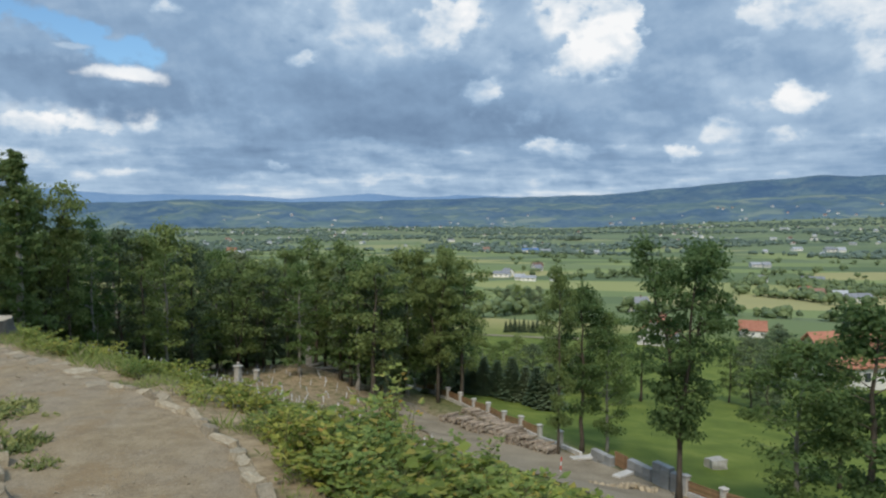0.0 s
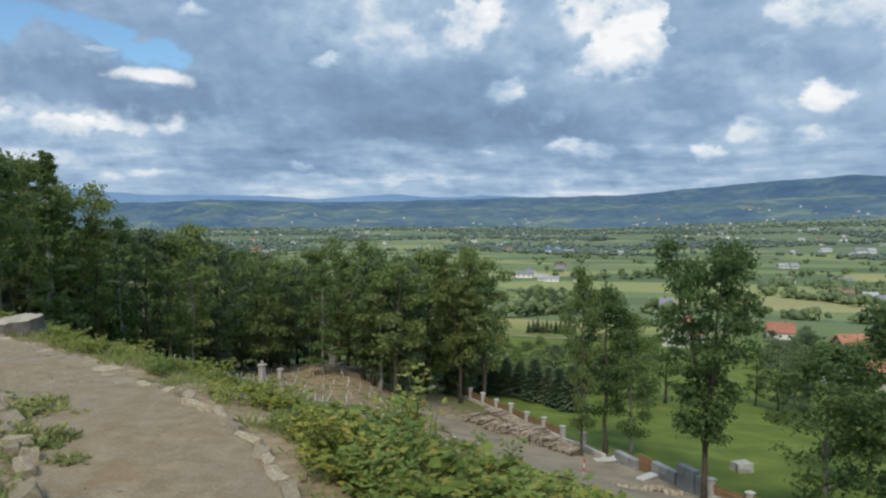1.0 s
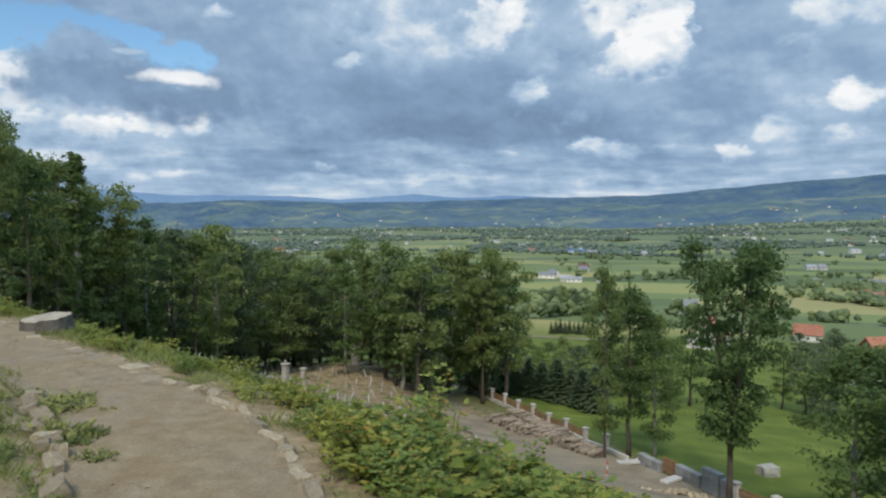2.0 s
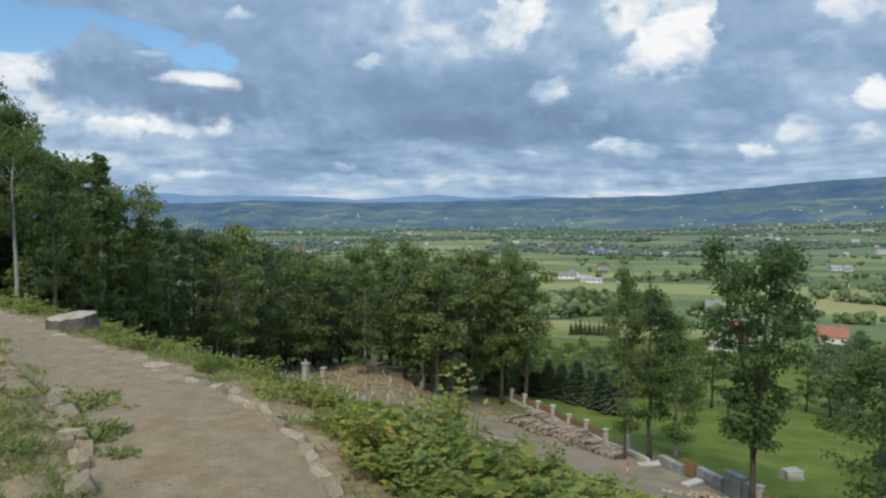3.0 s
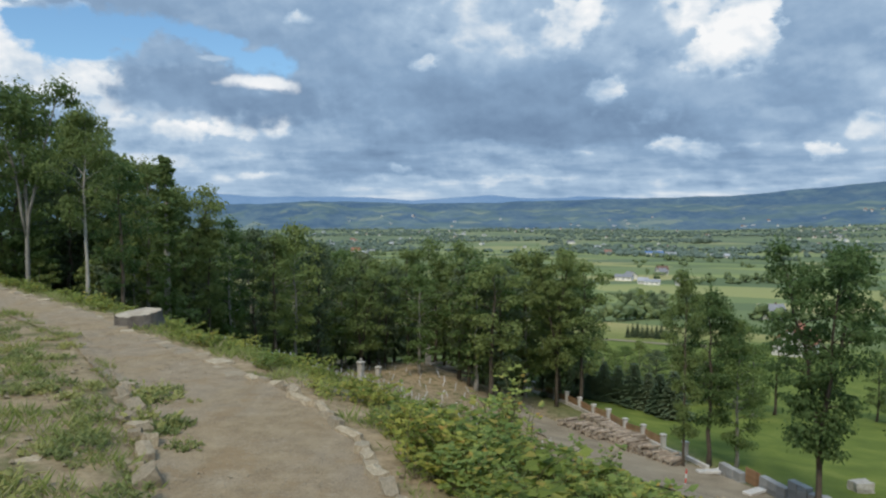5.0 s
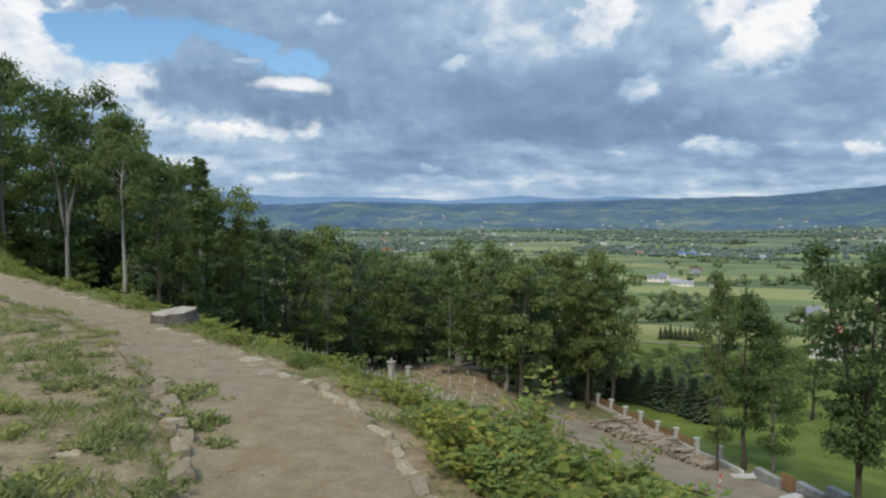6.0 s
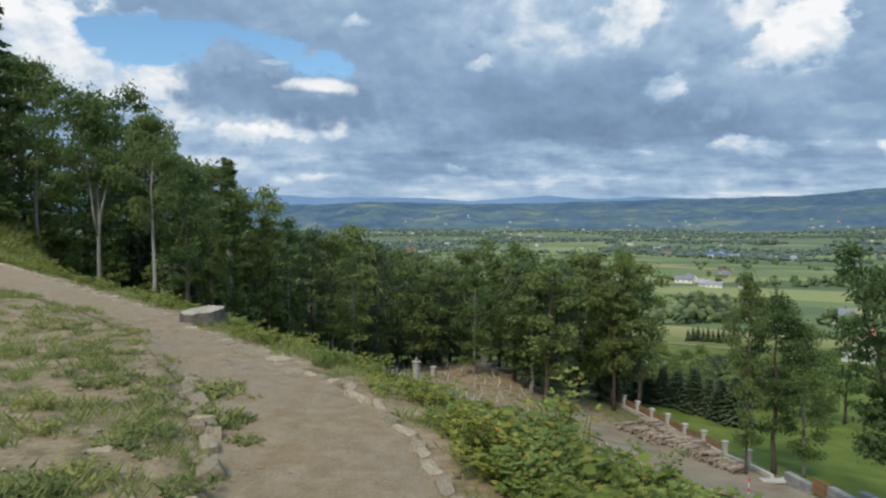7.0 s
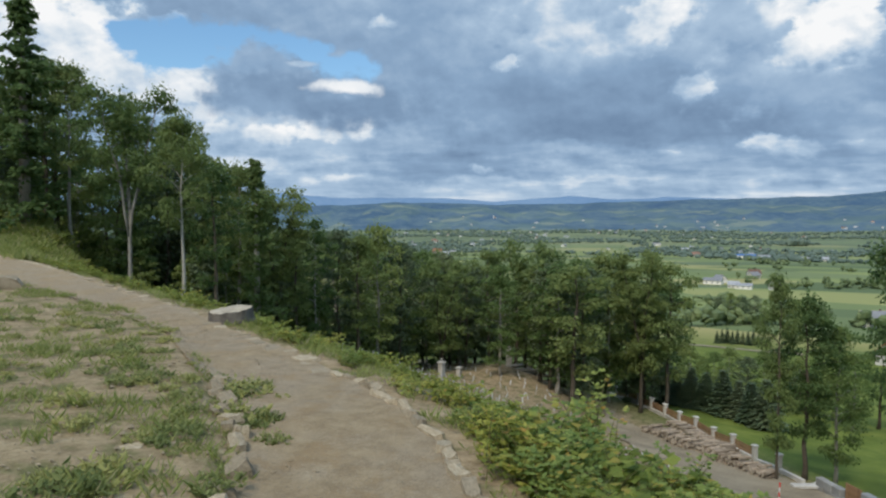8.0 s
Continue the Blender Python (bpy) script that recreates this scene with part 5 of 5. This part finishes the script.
# ---------------------------------------------------------------- beside the path
def tree_stump(m):
    """A sawn stump with flared roots and a pale, weathered top."""
    ob = thing("tree_stump", "wide sawn tree stump with a pale weathered top beside the path", "stump", m=m)
    n, rows = 56, 9

    def outline(t, h):
        roots = max(0.0, math.sin(3 * t + 0.6)) ** 1.5 + 0.5 * max(0.0, math.sin(5 * t + 2.0)) ** 2
        flare = 1 + 0.62 * (1 - h) ** 2.4 * (0.35 + 0.8 * roots)
        cracks = 0.03 * noise.noise(Vector((math.cos(t) * 7, math.sin(t) * 7, h * 0.8))) + 0.022 * noise.noise(Vector((math.cos(t) * 16, math.sin(t) * 16, h * 1.2)))
        return 0.325 * flare * (1 + 0.05 * math.sin(2 * t + 1) + 0.035 * math.sin(5 * t) + cracks)

    def rim(t):
        return 0.30 + 0.045 * math.sin(t + 1) + 0.02 * noise.noise(Vector((math.cos(t) * 3, math.sin(t) * 3, 4)))

    v, f = [], []
    for k in range(rows + 1):
        h = k / rows
        for j in range(n):
            t = 2 * math.pi * j / n
            r = outline(t, h)
            v.append((r * 1.15 * math.cos(t), r * math.sin(t), -0.15 + (rim(t) + 0.15) * h))
    for k in range(rows):
        for j in range(n):
            j2 = (j + 1) % n
            f.append((k * n + j, k * n + j2, (k + 1) * n + j2, (k + 1) * n + j))
    mesh_object("bark", v, f, STUMP_BARK, ob, smooth_shade=True)
    v, f = [], []
    for ring in (0.985, 0.93, 0.75, 0.5, 0.25, 0.0):
        for j in range(n):
            t = 2 * math.pi * j / n
            r = outline(t, 1.0) * ring
            v.append((r * 1.15 * math.cos(t), r * math.sin(t), 0.30 + (rim(t) - 0.30) * ring + (0.012 if ring < 0.95 else 0.002) + 0.014 * ring * noise.noise(Vector((r * 9 * math.cos(t), r * 9 * math.sin(t), 2)))))
    for k in range(5):
        for j in range(n):
            j2 = (j + 1) % n
            f.append((k * n + j, k * n + j2, (k + 1) * n + j2, (k + 1) * n + j))
    mesh_object("sawn_top", v, f, STUMP_TOP, ob, "pale weathered sawn top")
    return ob


x, y = polar(-33.0, 11.75)
tree_stump(pose(x, y, -0.08, 0, 0, 30) @ Matrix.Scale(0.86, 4))

# edging stones along both sides of the path, each of its own shape
kerb_shapes = [stone_mesh(60 + k, 1.0, 1.0, 1.0) for k in range(10)]
outer_edge = thing("stone_edging", "row of rough beige stones along the path's outer edge", "edging", "edgings of the path")
inner_edge = thing("stone_edging", "broken row of rough beige stones along the path's inner edge", "edging", "edgings of the path")
rng = random.Random(31)


def lay(parent, s, q, L, W, H, z, turn=0.0, tilt=4.0):
    ds = 0.2
    x, y = xy(s, q)
    slope = (outer(s + ds) - outer(s - ds)) / (2 * ds)
    yaw = math.degrees(math.atan2(U[1] + N[1] * slope, U[0] + N[0] * slope))
    child("stone", rng.choice(kerb_shapes), parent, pose(x, y, z, rng.gauss(0, tilt), rng.gauss(0, tilt), yaw + turn + rng.gauss(0, 7)) @ Matrix.Diagonal((L, W, H, 1)))


s = -16.0
while s < 2.6:
    L = rng.uniform(0.15, 0.32)
    lay(outer_edge, s + L / 2, outer(s + L / 2) + rng.gauss(0.02, 0.025), L * 1.08, rng.uniform(0.08, 0.12), rng.uniform(0.13, 0.19), rng.uniform(-0.06, -0.03), tilt=9)
    s += L * rng.uniform(0.88, 1.1)
while s < 12.0:
    L = rng.uniform(0.14, 0.36)
    lay(outer_edge, s + L / 2, outer(s + L / 2) - rng.uniform(-0.02, 0.12), L, rng.uniform(0.14, 0.28), rng.uniform(0.06, 0.09), rng.uniform(-0.04, -0.02), tilt=3)
    s += L * rng.uniform(1.0, 2.3)
while s < 30.0:
    L = rng.uniform(0.2, 0.4)
    lay(outer_edge, s + L / 2, outer(s + L / 2) - 0.03, L, 0.18, 0.10, -0.02)
    s += L * rng.uniform(1.0, 2.4)
s = -16.0
while s < 3.0:
    L = rng.uniform(0.11, 0.24)
    lay(inner_edge, s + L / 2, inner(s + L / 2) - 0.05 + rng.gauss(0, 0.04), L, rng.uniform(0.10, 0.16), rng.uniform(0.11, 0.17), rng.uniform(0.0, 0.04), tilt=12)
    s += L * rng.uniform(0.95, 1.7)
# low terrace steps of flat stones in the bank
for az0, d0, count, turn in ((-51.5, 5.15, 6, -28), (-53, 9.4, 5, -24)):
    step = thing("stone_step", "low terrace step of flat weathered stones in the bank", "step", "terrace steps")
    for k in range(count):
        x, y = polar(az0 + (2.7 if d0 < 6 else 1.9) * k, d0)
        child("stone", rng.choice(kerb_shapes), step, pose(x, y, height(x, y) - 0.075, rng.gauss(0, 4), rng.gauss(0, 4), 45 + rng.gauss(0, 6)) @ Matrix.Diagonal((rng.uniform(0.18, 0.32), 0.16, rng.uniform(0.09, 0.14), 1)))

# loose pebbles on the path and the bank
V, F = [], []
rng = random.Random(40)
octa = [(1, 0, 0), (0, 1, 0), (-1, 0, 0), (0, -1, 0), (0, 0, 1), (0, 0, -1)]
octf = [(0, 1, 4), (1, 2, 4), (2, 3, 4), (3, 0, 4), (1, 0, 5), (2, 1, 5), (3, 2, 5), (0, 3, 5)]
for _ in range(7000):
    s = -4.5 + 20 * rng.random() ** 1.6
    on = rng.random() < 0.38
    q = rng.uniform(inner(s), outer(s)) if on else inner(s) - rng.random() ** 1.5 * 6
    x, y = xy(s, q)
    r = rng.uniform(0.004, 0.009) * (1.9 if rng.random() < 0.06 else 1) * (1.0 if on else 1.9)
    z = (0.004 if on else height(x, y) + 0.004)
    b = len(V)
    k = rng.uniform(0.7, 1.4)
    V += [(x + a * r * k, y + c * r / k, z + e * r * 0.7) for a, c, e in octa]
    F += [tuple(b + i for i in t) for t in octf]
tagged(mesh_object("pebbles", V, F, STONE), "small loose stones scattered on path and bank", "pebbles", kind="stuff")


# ---------------------------------------------------------------- undergrowth
def ovate(soup, p, al, si, size, wide, rng):
    """A leaf with a rounded outline: six points, folded and a little drooping."""
    nrm = al.cross(si)
    b = len(soup.v)
    dr = -0.18 * size
    soup.v += [p, p + al * size * 0.3 + si * wide * size * 0.5 + nrm * 0.10 * size, p + al * size * 0.68 + si * wide * size * 0.36 + nrm * (0.08 * size + dr * 0.4),
               p + al * size + nrm * dr, p + al * size * 0.68 - si * wide * size * 0.36 + nrm * (0.08 * size + dr * 0.4), p + al * size * 0.3 - si * wide * size * 0.5 + nrm * 0.10 * size]
    soup.f += [(b, b + 1, b + 2), (b, b + 2, b + 3), (b, b + 3, b + 4), (b, b + 4, b + 5)]


def bramble(seed, canes, tall, leaf, leafmat, name, label, category, nodes=10, plain=False):
    """Arching canes set with leaves in threes."""
    rng = random.Random(seed)
    wood, green, canes_made = Soup(), Soup(), []
    for _ in range(canes):
        a = rng.uniform(0, 2 * math.pi)
        h = tall * rng.uniform(0.55, 1.1)
        out = tall * rng.uniform(0.15, 0.75) * (0.42 if name == "sapling" else 1.0)
        foot = Vector((rng.gauss(0, 0.16), rng.gauss(0, 0.16), -0.1))
        d = Vector((math.cos(a), math.sin(a), 0))
        pts = [foot + d * out * f ** 1.6 + Vector((0, 0, h * (f - 0.22 * f * f * f))) for f in (0, 0.33, 0.66, 1.0)]
        if name == "sapling":
            one = Soup()
            one.tube(pts, [0.011, 0.009, 0.006, 0.002], 5)
            canes_made.append(one)
        else:
            wood.tube(pts, [0.009, 0.007, 0.005, 0.002], 3)
        for k in range(nodes):
            f = 0.18 + 0.82 * (k + rng.random()) / nodes
            i = min(2, int(f * 3))
            p = pts[i].lerp(pts[i + 1], f * 3 - i)
            b = rng.uniform(0, 2 * math.pi)
            stalk = p + Vector((math.cos(b), math.sin(b), 0.35)) * leaf * rng.uniform(0.7, 1.4)
            for t in (-0.95, 0.0, 0.95):
                al = Vector((math.cos(b + t), math.sin(b + t), rng.uniform(-0.35, 0.3))).normalized()
                si = al.cross(Vector((rng.gauss(0, 0.35), rng.gauss(0, 0.35), 1))).normalized()
                if plain:
                    green.leaf(stalk, al, si, leaf * rng.uniform(0.85, 1.4), rng.uniform(0.75, 0.95))
                else:
                    ovate(green, stalk, al, si, leaf * rng.uniform(0.75, 1.3), rng.uniform(0.62, 0.85), rng)
    ob = thing(name, label, category)
    if wood.v:
        mesh_object("stalk", wood.v, wood.f, STEM, ob)
    for one in canes_made:
        mesh_object("stem", one.v, one.f, STEM, ob)
    mesh_object("foliage", green.v, green.f, leafmat, ob)
    return ob


BUSHES = [bramble(70 + k, 14, 0.55 + 0.05 * (k % 3), 0.056 + 0.008 * (k % 3), LEAF_BUSH if k < 4 else LEAF_SAPLING, "bramble_bush", "green bramble bush with some yellowed leaves on the slope", "bush") for k in range(6)]
FAR_BUSHES = [bramble(170 + k, 9, 0.55 + 0.05 * (k % 3), 0.10, LEAF_BUSH, "bramble_bush", "green bramble bush on the slope", "bush", 5, True) for k in range(4)]
SAPLING = bramble(90, 9, 1.45, 0.072, LEAF_SAPLING, "sapling", "leafy sapling with yellowing upper leaves above the brambles", "sapling", 15)
FLOWER = bramble(91, 8, 0.45, 0.05, leaf_material("yellow_herb_leaves", (0.08, 0.12, 0.025), (0.14, 0.18, 0.035), (0.30, 0.27, 0.05), accent=(0.55, 0.38, 0.03)), "flowering_herb", "tall herb with small yellow flowers at the slope's edge", "herb")
def joined(name, label, category, items):
    """Far plants of a kind, too many to tell apart, in one mesh: pairs of a plant and its pose."""
    V, F, M = [], [], []
    for proto, m in items:
        for ch in proto.children:
            b = len(V)
            V += [m @ v.co for v in ch.data.vertices]
            slot = 1 if ch.name.startswith("stalk") else 0
            for p in ch.data.polygons:
                F.append(tuple(b + i for i in p.vertices))
                M.append(slot)
    ob = mesh_object(name, V, F, (LEAF_BUSH, STEM))
    ob.data.polygons.foreach_set("material_index", M)
    return tagged(ob, label, category, kind="stuff")


rng = random.Random(44)
rest, made = [], 0
for i in range(900):
    s = -7.5 + 34 * ((i * 0.381966) % 1.0) ** 1.4
    d = 0.35 + 9.0 * rng.random() ** 1.6
    if d < 0.9 and s > 1.5 and noise.noise(Vector((s * 0.9, d, 3))) > 0.22:
        continue
    x, y = xy(s, outer(s) + d)
    k = (1.0 - 0.45 * smooth(-0.2, 1.6, s)) * rng.uniform(0.65, 1.15) * (0.7 if d < 0.9 else 1.0) * (1.0 + 0.15 * smooth(6.0, 14.0, s))
    proto = FLOWER if (rng.random() < (0.12 if s > 4 else 0.03)) else rng.choice(BUSHES)
    m = pose(x, y, height(x, y), rng.gauss(0, 6), rng.gauss(0, 6), rng.uniform(0, 360)) @ Matrix.Scale(k, 4)
    if made < 255 and s < 9 and d < 6:
        made += 1
        tagged(copy_thing(proto, m), group="bushes on the slope")
    else:
        rest.append((rng.choice(FAR_BUSHES), m))
for a, d, k in ((-4.3, 6.8, 0.80), (-3.7, 6.7, 0.66), (-5.4, 7.1, 0.56), (-3.4, 6.4, 0.62), (2.5, 6.6, 0.62)):
    x, y = polar(a, d)
    tagged(copy_thing(SAPLING, pose(x, y, height(x, y), 0, 0, a * 90) @ Matrix.Scale(k, 4)), group="saplings on the slope")
# bushes where the thicket drops towards the road
for i in range(34):
    a, d = 2.0 + 11.0 * ((i * 0.618) % 1.0), 5.2 + 2.6 * rng.random()
    x, y = polar(a, d)
    tagged(copy_thing(rng.choice(BUSHES), pose(x, y, height(x, y), 0, 0, rng.uniform(0, 360)) @ Matrix.Scale(rng.uniform(0.8, 1.15), 4)), group="bushes on the slope")
# brush on the hump beyond the bend and under the wood's edge
for i in range(300):
    s, d = (rng.uniform(24, 56), rng.uniform(3.5, 11)) if i < 230 else (rng.uniform(29, 45), rng.uniform(1.5, 5.0))
    x, y = xy(s, outer(s) + d)
    rest.append((rng.choice(FAR_BUSHES), pose(x, y, height(x, y), 0, 0, rng.uniform(0, 360)) @ Matrix.Scale(rng.uniform(0.7, 1.4), 4)))
for i in range(60):
    s, d = rng.uniform(-10, -0.5), rng.uniform(4, 13)
    x, y = xy(s, outer(s) + d)
    rest.append((rng.choice(FAR_BUSHES), pose(x, y, height(x, y), 0, 0, rng.uniform(0, 360)) @ Matrix.Scale(rng.uniform(0.7, 1.15), 4)))
joined("undergrowth", "green bramble thicket running down the slope", "undergrowth", rest)
for p in (*BUSHES, *FAR_BUSHES, SAPLING, FLOWER):
    for o in (*p.children_recursive, p):
        bpy.data.objects.remove(o)


def weed_tuft(seed, sprigs, tall, spread):
    """A low mat of short leafy sprigs with some grass blades."""
    rng = random.Random(seed)
    green = Soup()
    for _ in range(sprigs):
        a = rng.uniform(0, 2 * math.pi)
        rad = spread * rng.random() ** 0.7
        foot = Vector((math.cos(a) * rad, math.sin(a) * rad * 0.75, -0.01))
        h = tall * rng.uniform(0.35, 1.1) * (1.15 - 0.8 * rad / spread)
        top = foot + Vector((math.cos(a) * h * 0.5, math.sin(a) * h * 0.5, h))
        for k in range(5):
            p = foot.lerp(top, (k + 0.6) / 5)
            b = rng.uniform(0, 2 * math.pi)
            al = Vector((math.cos(b), math.sin(b), rng.uniform(0.0, 0.9))).normalized()
            si = al.cross(Vector((rng.gauss(0, 0.4), rng.gauss(0, 0.4), 1))).normalized()
            ovate(green, p, al, si, rng.uniform(0.03, 0.075), rng.uniform(0.3, 0.6), rng)
        if rng.random() < 0.5:
            al = (top - foot + Vector((rng.gauss(0, 0.05), rng.gauss(0, 0.05), 0))).normalized()
            green.leaf(foot, al, al.orthogonal().normalized(), h * 1.4, 0.07, 0.03)
    me = bpy.data.meshes.new("weed_tuft")
    me.from_pydata([tuple(v) for v in green.v], [], green.f)
    me.materials.append(WEED)
    return me


tufts = [weed_tuft(100 + k, 42, 0.15, 0.26) for k in range(4)]
rng = random.Random(51)
spots = [(-31.9, 6.95, 1.15), (-32.6, 6.7, 0.9), (-31.2, 7.1, 0.7), (-32.3, 5.95, 1.1), (-31.4, 5.8, 0.9), (-30.5, 5.85, 0.6), (-30.2, 5.3, 0.6), (-29.3, 6.6, 0.35), (-37.5, 5.2, 0.9), (-42, 4.6, 1.0), (-38.8, 7.2, 0.9), (-36.5, 6.4, 0.8), (-44.5, 6.4, 0.9), (-40.5, 9.0, 1.0), (-45.0, 4.3, 1.0), (-35.0, 4.3, 0.8)]
spots += [(rng.uniform(-52, -33), rng.uniform(3.8, 13), rng.uniform(0.25, 0.75)) for _ in range(95)]
for a, d, k in spots:
    x, y = polar(a, d)
    s, q = sq(x, y)
    if q > outer(s) - 0.3:
        continue
    on = q > inner(s)
    if on and spots.index((a, d, k)) > 15:
        continue
    w = tagged(new("weed_tuft", rng.choice(tufts)), "low tuft of green weeds beside the path", "weed", "weed tufts by the path")
    w.matrix_basis = pose(x, y, 0.0 if on else height(x, y), 0, 0, rng.uniform(0, 360)) @ Matrix.Diagonal((k, k, k * rng.uniform(0.7, 1.0), 1))

# short grass on the bank and the verge
grass = Soup()
rng = random.Random(52)
count = 0
while count < 5000:
    s = -6 + 30 * rng.random() ** 1.4
    if rng.random() < 0.74:
        q = inner(s) - 0.05 - 7.5 * rng.random() ** 1.2
    else:
        q = outer(s) + 0.15 + 3.0 * rng.random()
    x, y = xy(s, q)
    if noise.noise(Vector((x * 0.8, y * 0.8, 6))) + 0.5 * noise.noise(Vector((x * 2.6, y * 2.6, 8))) < (-0.02 if q < inner(s) else -0.2):
        continue
    count += 1
    size = rng.uniform(0.05, 0.13) * (1.0 + 0.5 * noise.noise(Vector((x * 0.6, y * 0.6, 2))))
    for _ in range(rng.randint(10, 24)):
        px, py = x + rng.gauss(0, 0.055), y + rng.gauss(0, 0.055)
        p = Vector((px, py, height(px, py) - 0.02))
        a = rng.uniform(0, 2 * math.pi)
        al = Vector((math.cos(a) * 0.6, math.sin(a) * 0.6, rng.uniform(0.45, 1.1))).normalized()
        grass.leaf(p, al, al.cross(Vector((math.sin(a), -math.cos(a), 0.2))).normalized(), size * rng.uniform(0.6, 1.3), 0.11, 0.05)
# longer grass on the hump beyond the bend
for _ in range(2600):
    s = rng.uniform(27, 50)
    x, y = xy(s, outer(s) + 0.2 + 4.5 * rng.random())
    for _ in range(9):
        px, py = x + rng.gauss(0, 0.2), y + rng.gauss(0, 0.2)
        p = Vector((px, py, height(px, py) - 0.03))
        a = rng.uniform(0, 2 * math.pi)
        al = Vector((math.cos(a) * 0.6, math.sin(a) * 0.6, rng.uniform(0.4, 1.0))).normalized()
        grass.leaf(p, al, al.cross(Vector((math.sin(a), -math.cos(a), 0.2))).normalized(), rng.uniform(0.25, 0.5), 0.2, 0.05)
tagged(mesh_object("grass", grass.v, grass.f, GRASS), "thin patchy grass on the sandy bank", "grass", kind="stuff")
